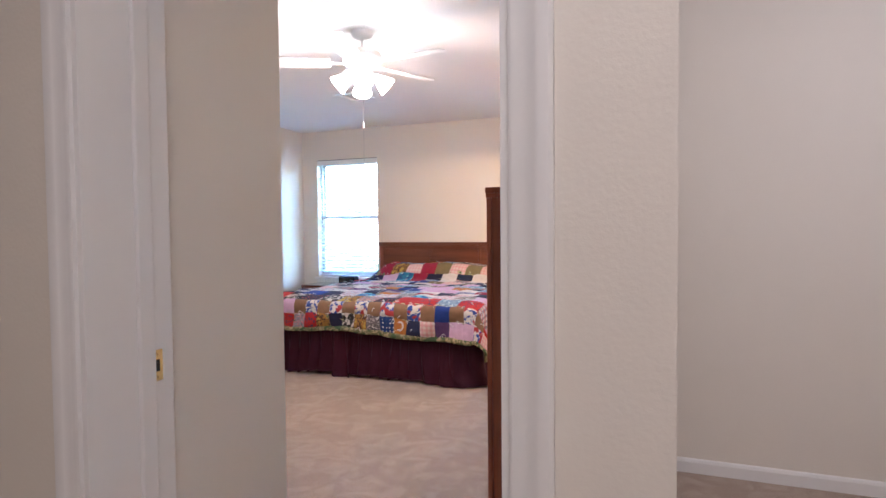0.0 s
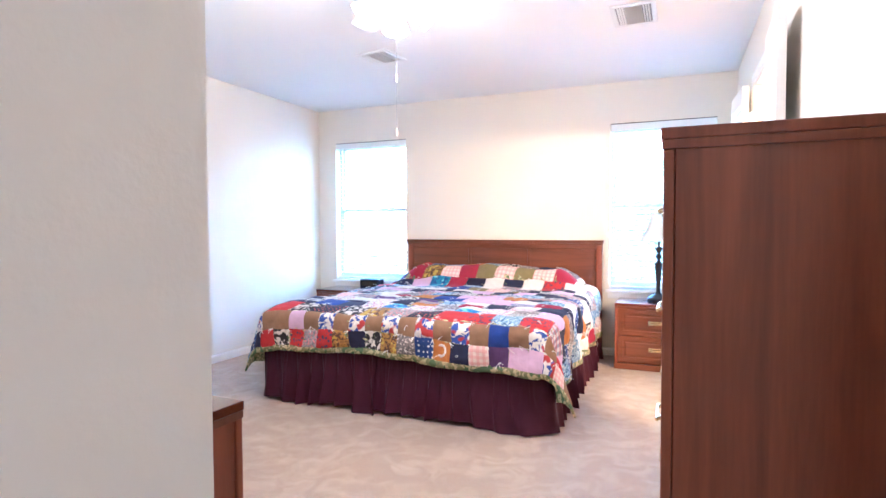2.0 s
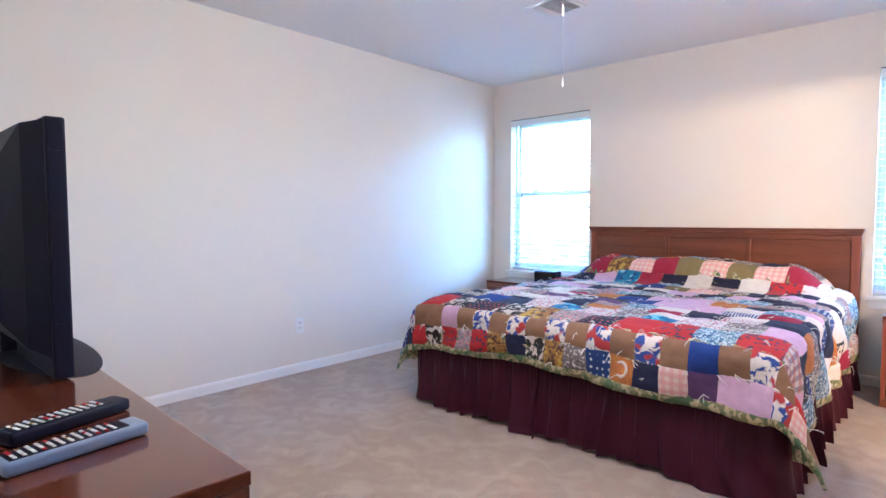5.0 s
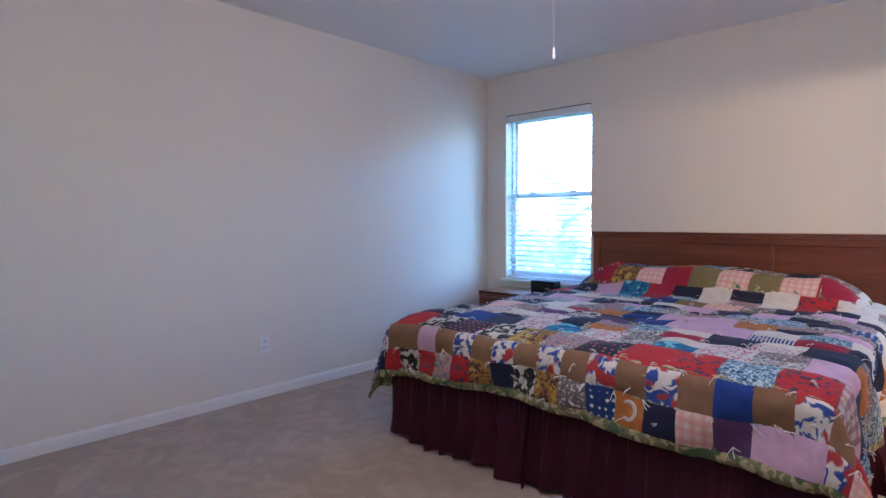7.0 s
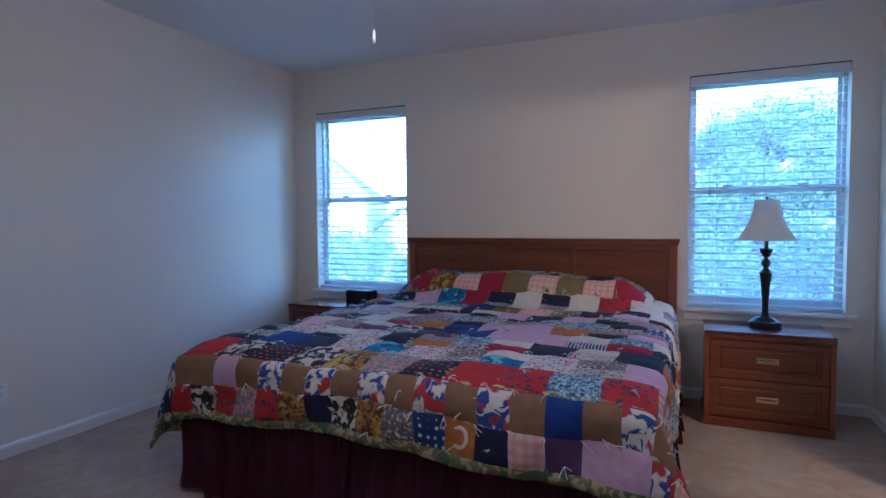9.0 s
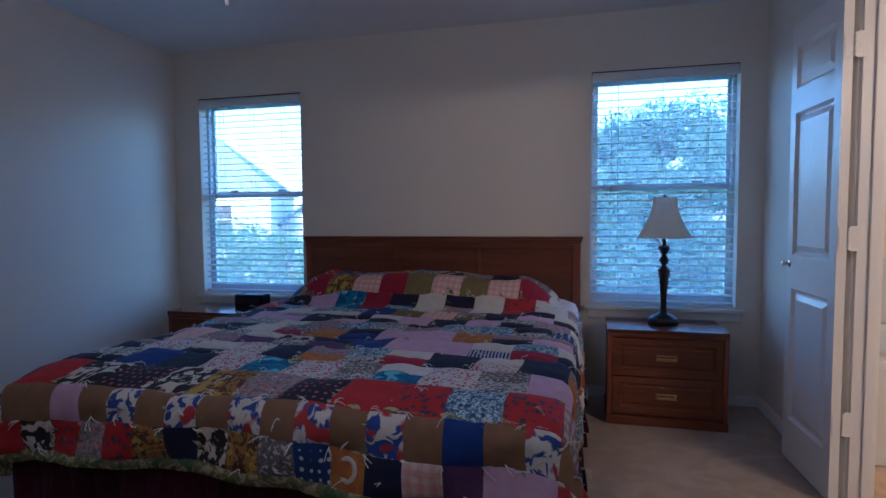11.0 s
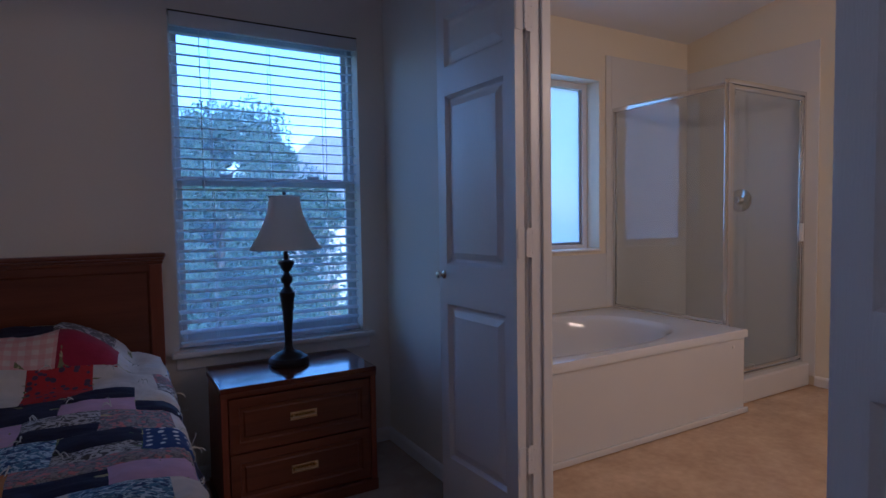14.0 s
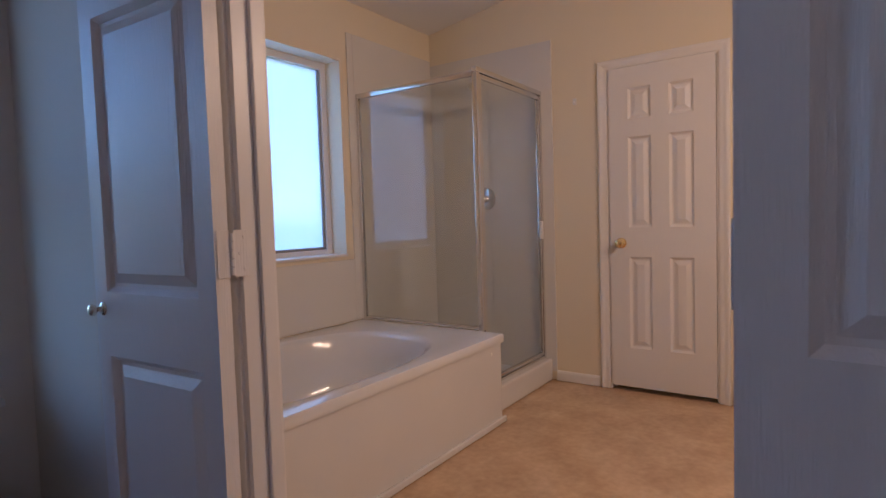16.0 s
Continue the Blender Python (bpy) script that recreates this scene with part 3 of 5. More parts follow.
# ---- bed ----
BX0, BX1, BY = 1.12, 3.055, -2.165
bed = thing("bed", pose((BX0 + BX1) / 2, 0, 0), "king bed with panelled cherry headboard and burgundy skirt", "bed")
HB0, HB1 = 1.129 - (BX0 + BX1) / 2, 3.051 - (BX0 + BX1) / 2
bm = B()
xs = [HB0, HB0 + 0.05, HB0 + 0.655, HB0 + 0.675, HB1 - 0.675, HB1 - 0.655, HB1 - 0.05, HB1]
panelled(bm, xs, [0.10, 0.45, 0.965, 0.995], {(1, 1), (3, 1), (5, 1)}, -0.062, -1, [(0.004, 0.002), (0.010, 0.010), (0.018, 0.010)])
box(bm, HB0, HB1, -0.055, -0.022, 0.10, 0.994)
part("headboard", bm, M_WOOD_X, bed, smooth=25)
bm = B()
box(bm, HB0 - 0.004, HB1 + 0.004, -0.070, -0.018, 0.995, 1.010, 0.004)
box(bm, HB0 - 0.010, HB1 + 0.010, -0.078, -0.016, 1.010, 1.022, 0.005)
box(bm, HB0 - 0.014, HB1 + 0.014, -0.084, -0.014, 1.022, 1.040, 0.006)
part("headboard_cap", bm, M_WOOD_X, bed, "moulded cherry cap rail")
for x in (HB0, HB1 - 0.05):
    part("headboard_post", box(B(), x, x + 0.05, -0.068, -0.018, 0, 0.994, 0.004), M_WOOD, bed)
QC, QW = -0.0325, 0.9325
for s in (-1, 1):
    part("box_spring", box(B(), QC + min(s * 0.004, s * QW), QC + max(s * 0.004, s * QW), BY + 0.005, -0.10, 0.14, 0.375, 0.02), M_LINEN, bed, "white fabric box spring")
part("mattress", box(B(), QC - QW, QC + QW, BY + 0.01, -0.09, 0.376, 0.585, 0.05, 4), M_LINEN, bed, "white mattress")
for x in (-0.8, 0.0, 0.8):
    for y in (-1.9, -0.3):
        part("leg", box(B(), x - 0.025, x + 0.025, y - 0.025, y + 0.025, 0.0, 0.14), M_DARK, bed)


def ruffle(path, z1, depth, seed, lift):
    """Gathered cloth hung along a path of points: small gathers at the top run together into a few deep folds at the hem."""
    bm = B()
    pts = []
    step = 0.006
    for (x0, y0), (x1, y1) in zip(path, path[1:]):
        n = max(2, int(math.dist((x0, y0), (x1, y1)) / step))
        for k in range(n):
            pts.append((x0 + (x1 - x0) * k / n, y0 + (y1 - y0) * k / n, (y1 - y0), -(x1 - x0)))
    s, rows = 0.0, 18
    cols = []
    for x, y, nx, ny in pts:
        l = math.hypot(nx, ny)
        nx, ny = nx / l, ny / l
        s += step
        hem = 0.004 + lift * max(0.0, 0.4 + 1.6 * noise.noise((s * 3.1, seed + 0.4, 9.1)))
        full = 0.62 + 0.75 * noise.noise((s * 2.3, seed + 0.7, 5.5))
        col = []
        for j in range(rows):
            f = j / (rows - 1)
            z = z1 + (hem - z1) * f
            q = s + 0.045 * noise.noise((s * 4.0, seed + 0.3, 0.35 * f))
            fold = math.sin(q * 54 + 7.5 * noise.noise((s * 2.6, seed + 0.5, 0.5 * f)))
            fold = fold if fold < 0 else fold ** 0.6
            soft = noise.noise((q * 11.0, seed + 0.6, f * 0.7))
            broad = noise.noise((q * 4.3, seed + 0.15, f * 0.4))
            gather = math.sin(q * 190 + 4 * noise.noise((s * 9, seed + 0.2, 1.1))) * (0.6 + 0.8 * noise.noise((s * 13, seed + 0.9, 2.0)))
            ease = f * f * (3 - 2 * f)
            w = depth * (0.14 + 0.86 * ease) * (0.85 * full * fold + 0.9 * soft + 0.4 * broad) + 0.008 * (1 - f) ** 1.5 * gather + 0.034 * f
            t = depth * 0.62 * ease * full * math.cos(q * 54 + 7.5 * noise.noise((s * 2.6, seed + 0.5, 0.5 * f)) + 0.6)
            col.append(bm.verts.new((x + nx * w - ny * t, y + ny * w + nx * t, z)))
        cols.append(col)
    for a, b in zip(cols, cols[1:]):
        for j in range(rows - 1):
            bm.faces.new((a[j], b[j], b[j + 1], a[j + 1]))
    return bm


SK = 0.040
XL, XR, YF = QC - QW - 0.052, QC + QW + 0.045, BY - SK


def corner(x, y, r, a0, a1):
    return [(x + r * math.cos(math.radians(a0 + (a1 - a0) * k / 5)), y + r * math.sin(math.radians(a0 + (a1 - a0) * k / 5))) for k in range(6)]


sk = [ruffle([(XL, -0.15)] + corner(XL + 0.05, YF + 0.05, 0.05, 180, 270) + [(-0.12, YF - 0.010)], 0.385, 0.045, 3, 0.024),
      ruffle([(-0.24, YF + 0.006)] + corner(XR - 0.05, YF + 0.05, 0.05, 270, 360) + [(XR - 0.005, -0.15)], 0.380, 0.039, 8, 0.024)]
for b in sk:
    o = part("bed_skirt", b, M_SKIRT, bed, "gathered burgundy cloth dust ruffle", smooth=80)


# ---- patchwork quilt ----
def fabric(name, a, b=None, pattern="", c=None, scale=5.0):
    """Cotton print: colours a, b (and c) in spots, flowers, checks, stripes or marks."""
    a, b, c = (k and tuple(v * (0.8 if max(k) < 0.45 or min(k) < 0.15 else 1.08) for v in k) for k in (a, b, c))
    m = bpy.data.materials.new(name)
    m.use_nodes = True
    n, ln = m.node_tree.nodes, m.node_tree.links.new
    p = n["Principled BSDF"]
    p.inputs["Roughness"].default_value = 0.9
    tc = n.new("ShaderNodeTexCoord")

    def mixer(fac, x, y):
        mx = n.new("ShaderNodeMix")
        mx.data_type = "RGBA"
        ln(fac, mx.inputs[0])
        for k, v in ((6, x), (7, y)):
            if isinstance(v, tuple):
                mx.inputs[k].default_value = (*v, 1)
            else:
                ln(v, mx.inputs[k])
        return mx.outputs[2]

    def ramp(src, lo, hi):
        mr = n.new("ShaderNodeMapRange")
        mr.inputs[1].default_value, mr.inputs[2].default_value = lo, hi
        ln(src, mr.inputs[0])
        return mr.outputs[0]

    weave = n.new("ShaderNodeTexNoise")
    weave.inputs["Scale"].default_value = 3.0
    ln(tc.outputs["UV"], weave.inputs["Vector"])
    col = mixer(weave.outputs["Fac"], tuple(v * 0.82 for v in a), tuple(min(1, v * 1.15) for v in a))
    if pattern in ("dots", "flowers"):
        v = n.new("ShaderNodeTexVoronoi")
        v.inputs["Scale"].default_value = scale
        v.inputs["Randomness"].default_value = 0.25 if pattern == "dots" else 1.0
        ln(tc.outputs["UV"], v.inputs["Vector"])
        r = 0.26 if pattern == "dots" else 0.4
        col = mixer(ramp(v.outputs["Distance"], r, r - 0.06), col, b)
        if c:
            v2 = n.new("ShaderNodeTexVoronoi")
            v2.inputs["Scale"].default_value = scale * 1.7
            ln(tc.outputs["UV"], v2.inputs["Vector"])
            col = mixer(ramp(v2.outputs["Distance"], 0.3, 0.22), col, c)
    elif pattern == "print":
        v = n.new("ShaderNodeTexNoise")
        v.inputs["Scale"].default_value, v.inputs["Detail"].default_value = scale, 2
        v.inputs["Distortion"].default_value = 1.5
        ln(tc.outputs["UV"], v.inputs["Vector"])
        col = mixer(ramp(v.outputs["Fac"], 0.49, 0.54), col, b)
        if c:
            v2 = n.new("ShaderNodeTexNoise")
            v2.inputs["Scale"].default_value, v2.inputs["Detail"].default_value = scale * 0.8, 1
            mp = n.new("ShaderNodeMapping")
            mp.inputs["Location"].default_value = (3.3, 7.7, 1.1)
            ln(tc.outputs["UV"], mp.inputs["Vector"])
            ln(mp.outputs[0], v2.inputs["Vector"])
            col = mixer(ramp(v2.outputs["Fac"], 0.56, 0.60), col, c)
    elif pattern in ("stripe", "check"):
        for k, d in enumerate(("X", "Y")[: 2 if pattern == "check" else 1]):
            w = n.new("ShaderNodeTexWave")
            w.bands_direction = d
            w.inputs["Scale"].default_value = scale
            ln(tc.outputs["UV"], w.inputs["Vector"])
            r = n.new("ShaderNodeMath")
            r.operation = "MULTIPLY"
            ln(ramp(w.outputs["Fac"], 0.45, 0.6), r.inputs[0])
            r.inputs[1].default_value = 0.55 if pattern == "check" else 1.0
            col = mixer(r.outputs[0], col, b if k == 0 or not c else c)
    ln(col, p.inputs["Base Color"])
    fine = n.new("ShaderNodeTexNoise")
    fine.inputs["Scale"].default_value = 60
    ln(tc.outputs["UV"], fine.inputs["Vector"])
    crease = n.new("ShaderNodeTexNoise")
    crease.inputs["Scale"].default_value, crease.inputs["Detail"].default_value = 2.2, 4
    ln(tc.outputs["UV"], crease.inputs["Vector"])
    b1 = n.new("ShaderNodeBump")
    b1.inputs["Strength"].default_value, b1.inputs["Distance"].default_value = 0.5, 0.012
    ln(crease.outputs["Fac"], b1.inputs["Height"])
    b2 = n.new("ShaderNodeBump")
    b2.inputs["Strength"].default_value, b2.inputs["Distance"].default_value = 0.2, 0.001
    ln(fine.outputs["Fac"], b2.inputs["Height"])
    ln(b1.outputs[0], b2.inputs["Normal"])
    ln(b2.outputs[0], p.inputs["Normal"])
    return m


NAVY, RED, TAN, WHITE, GREY, LILAC = (0.014, 0.017, 0.060), (0.50, 0.022, 0.025), (0.30, 0.17, 0.085), (0.66, 0.62, 0.56), (0.27, 0.24, 0.23), (0.54, 0.36, 0.50)
FAB = {
    "N": fabric("navy_cotton", NAVY),
    "D": fabric("navy_coral_dots", (0.016, 0.018, 0.045), (0.62, 0.12, 0.10), "dots", scale=4.5),
    "R": fabric("red_cotton", RED),
    "r": fabric("red_navy_flowers", RED, (0.09, 0.05, 0.10), "flowers", scale=5),
    "T": fabric("tan_cotton", TAN),
    "W": fabric("white_red_blue_marks", WHITE, (0.05, 0.10, 0.42), "print", (0.50, 0.05, 0.05), 2.0),
    "w": fabric("cream_cotton", (0.62, 0.58, 0.52)),
    "G": fabric("grey_paisley", GREY, (0.14, 0.13, 0.14), "print", (0.52, 0.46, 0.42), 9),
    "g": fabric("grey_red_sprigs", (0.42, 0.38, 0.37), (0.20, 0.19, 0.21), "print", (0.55, 0.20, 0.20), 9),
    "L": fabric("lilac_cotton", LILAC),
    "P": fabric("pink_plaid", (0.68, 0.55, 0.48), (0.62, 0.28, 0.26), "check", scale=1.1),
    "B": fabric("blue_sprigs", (0.13, 0.27, 0.42), (0.50, 0.60, 0.66), "print", (0.05, 0.10, 0.24), 8),
    "C": fabric("cyan_batik", (0.04, 0.26, 0.48), (0.02, 0.10, 0.32), "print", (0.20, 0.52, 0.62), 2.2),
    "O": fabric("ochre_cotton", (0.55, 0.22, 0.035), (0.48, 0.17, 0.03), "print", scale=2),
    "o": fabric("olive_cotton", (0.25, 0.20, 0.075)),
    "S": fabric("blue_white_stars", (0.022, 0.06, 0.24), (0.70, 0.70, 0.70), "dots", scale=4),
    "F": fabric("red_blue_flowers", (0.58, 0.54, 0.52), (0.52, 0.06, 0.05), "flowers", (0.06, 0.12, 0.42), 8),
    "M": fabric("crimson_cotton", (0.36, 0.012, 0.05)),
    "K": fabric("black_white_print", (0.02, 0.02, 0.025), (0.58, 0.52, 0.44), "print", scale=2.2),
    "Y": fabric("gold_brown_print", (0.42, 0.22, 0.04), (0.10, 0.05, 0.03), "print", (0.60, 0.42, 0.06), 4),
    "X": fabric("navy_white_check", (0.50, 0.46, 0.46), (0.03, 0.05, 0.18), "check", (0.45, 0.06, 0.06), 0.9),
    "V": fabric("plum_cotton", (0.12, 0.055, 0.17)),
    "E": fabric("royal_cotton", (0.02, 0.055, 0.30)),
    "H": fabric("black_white_scroll", (0.50, 0.49, 0.48), (0.10, 0.10, 0.11), "print", scale=6),
    "Z": fabric("blue_stripe", (0.03, 0.05, 0.22), (0.5, 0.5, 0.55), "stripe", scale=2.5),
}
M_BORDER = fabric("green_leaf_border", (0.26, 0.27, 0.12), (0.48, 0.42, 0.22), "print", (0.12, 0.20, 0.09), 3)
M_YARN = material("white_yarn", (0.72, 0.69, 0.62), 0.9, vary=0.2, scale=60)

# rows from the head to the foot, west to east, each with its depth; the two at the foot are of smaller squares
QROWS = [("BRSRSBOBKGNGwBX", 0.185), ("LNEMYPMoPoPMwBF", 0.195), ("BCRBLCMBwgwrwHB", 0.185), ("wLNwwwEoPoNLNwM", 0.185), ("LwNLLNLNLNLNgwO", 0.19), ("HBgHwgBHgHBHSOw", 0.165),
         ("OELNwMOELLONLSw", 0.19), ("NwNPgVHVELLZMNB", 0.19), ("ENNFNFNOHMNFNOS", 0.20), ("BNNENFCFHCFHLNB", 0.205), ("ENRKDKYgDRrBrXL", 0.215),
         ("NBWTTLTWTWTWTWTWTETWTRN", 0.125), ("BSNRKrgrYNKYGSONPVLLWPT", 0.118)]
QWIDE = 2.625
U0 = -QWIDE / 2 + 0.019
QTOPS = [sum(h for _, h in QROWS[:j]) for j in range(len(QROWS) + 1)]
QL = 2.075
QTOP = 0.628


def quilt_at(u, v):
    """u across the bed from its middle, v from the head towards the foot, both along the cloth."""
    v -= 0.035 * math.exp(-((u + 0.15) / 0.45) ** 2) * max(0.0, min(1.0, v - 1.1))
    du = max(0.0, abs(u) - QW) * (1 if u > 0 else -1)
    dv = max(0.0, v - QL)
    r = math.hypot(du, dv)
    x, y = QC + max(-QW, min(QW, u)), min(v, QL)
    z = QTOP + 0.016 * noise.noise((u * 2.4, v * 2.4, 0.3)) + 0.012 * noise.noise((u * 6.3, v * 6.3, 2.3)) + 0.005 * noise.noise((u * 15, v * 15, 5.3))
    edge = max(0.0, abs(u) - QW + 0.16) / 0.16
    edge_v = max(0.0, v - QL + 0.2) / 0.2
    z -= 0.012 * min(1, edge) ** 2 + 0.020 * min(1, edge_v) ** 2
    # pillows under the cloth at the head
    pil = max(0.0, min(1.0, (0.50 - v) / 0.26))
    pil = pil * pil * (3 - 2 * pil) * max(0.0, min(1.0, (0.86 - abs(u)) / 0.20)) ** 0.7
    z += 0.178 * pil * (0.93 + 0.07 * math.cos(u * 7.0))
    if r > 1e-6:
        R = 0.06
        a = min(r / R, 1.35)
        out = R * math.sin(min(a, 1.45)) * 0.85
        down = R * (1 - math.cos(a))
        rest = max(0.0, r - R * 1.35)
        wave = 0.016 * math.sin((u * 1.0 + v * 1.3) * 13 + 1.5 * noise.noise((u * 2, v * 2, 7))) * min(1, rest / 0.1)
        ear = 2 * abs(du) * dv / (r * r)
        out += rest * (0.06 + (0.26 if u > 0 else 0.20) * ear) + wave * (1 - 0.7 * ear)
        down += rest * (0.97 - 0.16 * ear)
        if u > 0:
            x += 0.10 * ear * rest
        x += out * du / r
        y += out * dv / r
        z -= down
    return Vector((x, -0.12 - y, z))


def quilt_normal(u, v):
    e = 0.004
    return (quilt_at(u + e, v) - quilt_at(u - e, v)).cross(quilt_at(u, v - e) - quilt_at(u, v + e)).normalized()


quilt = thing("quilt", pose((BX0 + BX1) / 2, 0, 0), "tied patchwork quilt of many printed cotton squares spread over the bed", "quilt")
# backing with rolled green border
bm = B()
nu, nv = 92, 90
u0, u1, v0, v1 = U0 - 0.04, U0 + QWIDE + 0.04, 0.0, QTOPS[-1] + 0.036
grid = [[bm.verts.new(quilt_at(u0 + (u1 - u0) * i / nu, v0 + (v1 - v0) * j / nv)) for j in range(nv + 1)] for i in range(nu + 1)]
for i in range(nu):
    for j in range(nv):
        bm.faces.new((grid[i][j], grid[i][j + 1], grid[i + 1][j + 1], grid[i + 1][j]))
uvl = bm.loops.layers.uv.new("UVMap")
idx = {}
for i in range(nu + 1):
    for j in range(nv + 1):
        idx[grid[i][j]] = ((u0 + (u1 - u0) * i / nu) / 0.12, (v0 + (v1 - v0) * j / nv) / 0.12)
for f in bm.faces:
    for l in f.loops:
        l[uvl].uv = idx[l.vert]
bm.normal_update()
back = new("border_backing", bpy.data.meshes.new("border_backing"))
bm.to_mesh(back.data)
bm.free()
back.data.materials.append(M_BORDER)
back.data.shade_smooth()
back.parent = quilt
sol = back.modifiers.new("thick", "SOLIDIFY")
sol.thickness, sol.offset = 0.012, 0.0
tagged(back, "green leaf-print border and backing")


SHIFT = [0.0, 0.02, -0.05, 0.06, -0.02, 0.075, 0.01, -0.06, 0.0, 0.05, 0.0, 0.0, 0.0]


def add_patch(bm, uvl, i, j, t0=0.0, t1=1.0, n=7):
    """One square of cloth, or a part of its depth, puffed between its seams and a little rucked."""
    rnd = random.Random(i * 31 + j * 977)
    count = len(QROWS[j][0])
    wide = QWIDE / count
    a = U0 + i * wide + (SHIFT[j] if i else 0.0)
    wide = U0 + (i + 1) * wide + (SHIFT[j] if i < count - 1 else 0.0) - a
    b, deep = QTOPS[j] + QROWS[j][1] * t0, QROWS[j][1] * (t1 - t0)
    g, uv = [], {}
    rot, off = rnd.choice((0, 1, 2, 3)), (rnd.uniform(0, 20), rnd.uniform(0, 20))
    k = wide / 0.12
    for p in range(n + 1):
        row = []
        for q in range(n + 1):
            f, t = p / n, q / n
            edge = min(f, 1 - f, t, 1 - t)
            puff = 0.0068 + 0.0052 * (1 - (1 - min(1, edge / 0.30)) ** 2) + 0.0065 * noise.noise((i + f * 2.6, j + t * 2.6, 4.4)) + 0.003 * noise.noise((i + f * 7, j + t * 7, 8.4))
            if edge == 0:
                puff = 0.0062
            u, v = a + f * wide, b + t * deep
            if j < len(QROWS) - 2:
                u += 0.020 * noise.noise((u * 4.1, v * 4.1, 1.7))
                v += 0.026 * noise.noise((u * 4.1, v * 4.1, 6.1)) * min(1.0, (QTOPS[-3] - v) / 0.1)
            vert = bm.verts.new(quilt_at(u, v) + quilt_normal(u, v) * puff)
            c, d = ((f, t), (t, 1 - f), (1 - f, 1 - t), (1 - t, f))[rot]
            uv[vert] = (c * k + off[0], d * k + off[1])
            row.append(vert)
        g.append(row)
    for p in range(n):
        for q in range(n):
            fc = bm.faces.new((g[p][q], g[p][q + 1], g[p + 1][q + 1], g[p + 1][q]))
            fc.smooth = True
            for l in fc.loops:
                l[uvl].uv = uv[l.vert]


for j, (codes, _) in enumerate(QROWS):
    for i, code in enumerate(codes):
        rnd = random.Random(j * 57 + i)
        spans = [(0.0, 1.0, code)]
        if 1 < j < len(QROWS) - 3 and rnd.random() < 0.5:
            cut = rnd.uniform(0.4, 0.62)
            spans = [(0.0, cut, rnd.choice("wgHBGNNK")), (cut, 1.0, code)]
        for t0, t1, cloth in spans:
            bm = B()
            add_patch(bm, bm.loops.layers.uv.new("UVMap"), i, j, t0, t1)
            me = bpy.data.meshes.new("patch")
            bm.to_mesh(me)
            bm.free()
            me.materials.append(FAB[cloth])
            new("patch", me).parent = quilt
# white ring sewn on the ochre square at the foot
bm = B()
ring_u, ring_v, steps = U0 + 14.5 * QWIDE / 23, QTOPS[-2] + 0.058, 28
rings = []
for k in range(steps):
    th = 2 * math.pi * k / steps
    row = []
    for r, lift in ((0.019, 0.0105), (0.022, 0.0145), (0.031, 0.0145), (0.034, 0.0105)):
        u, v = ring_u + r * math.cos(th), ring_v + 1.2 * r * math.sin(th)
        row.append(bm.verts.new(quilt_at(u, v) + quilt_normal(u, v) * lift))
    rings.append(row)
for k in range(steps):
    p, q = rings[k], rings[(k + 1) % steps]
    for e in range(3):
        bm.faces.new((p[e], p[e + 1], q[e + 1], q[e]))
part("ring_motif", bm, FAB["w"], quilt, "cream ring on an ochre square", smooth=60)


# yarn ties at the patch corners
def yarn(bm, p, n, rnd):
    t = Vector((rnd.uniform(-1, 1), rnd.uniform(-1, 1), 0))
    for k in range(3):
        d = (t + Vector((rnd.uniform(-1, 1), rnd.uniform(-1, 1), rnd.uniform(-0.8, 0.2)))).normalized()
        side = d.cross(n)
        side = (side.normalized() if side.length > 1e-3 else Vector((1, 0, 0))) * 0.0016
        ln_ = rnd.uniform(0.02, 0.042)
        prev = None
        for s in range(5):
            f = s / 4
            c = p + n * (0.004 + 0.012 * math.sin(f * 2.4)) + d * ln_ * f + Vector((0, 0, -0.008 * f * f))
            cur = [bm.verts.new(c - side), bm.verts.new(c + n * 0.0022), bm.verts.new(c + side)]
            if prev:
                for e in range(3):
                    bm.faces.new((prev[e], prev[(e + 1) % 3], cur[(e + 1) % 3], cur[e]))
            prev = cur


bm = B()
rnd = random.Random(5)
for j in range(1, len(QROWS)):
    count = len(QROWS[j][0])
    for i in range(2 * count + 1):
        if rnd.random() < (0.8 if i % 2 == 0 else 0.35):
            u, v = U0 + i * QWIDE / count / 2 + rnd.uniform(-0.006, 0.006), QTOPS[j] + (0 if i % 2 == 0 else rnd.uniform(0.06, 0.12))
            v = min(v, QTOPS[-1])
            nrm = quilt_normal(u, v)
            yarn(bm, quilt_at(u, v) + nrm * 0.009, nrm, rnd)
tagged(part("yarn_tie", bm, M_YARN, quilt, "white knotted yarn ties", smooth=60), kind="stuff")


# ---- casework ----
def bar_pull(parent, x, y, z, w=0.11, s=-1):
    """A brass bail pull on a backplate, on a face in the xz plane."""
    bm = B()
    a, b = sorted((y, y + s * 0.003))
    box(bm, x - w / 2, x + w / 2, a, b, z - 0.017, z + 0.017, 0.001, 1)
    a, b = sorted((y + s * 0.003, y + s * 0.018))
    for k in (-1, 1):
        box(bm, x + k * (w / 2 - 0.012) - 0.005, x + k * (w / 2 - 0.012) + 0.005, a, b, z - 0.004, z + 0.006, 0.002, 1)
    a, b = sorted((y + s * 0.015, y + s * 0.022))
    box(bm, x - w / 2 + 0.006, x + w / 2 - 0.006, a, b, z - 0.007, z + 0.003, 0.002, 1)
    return part("handle", bm, M_BRASS, parent, "aged brass bail pull", smooth=30)


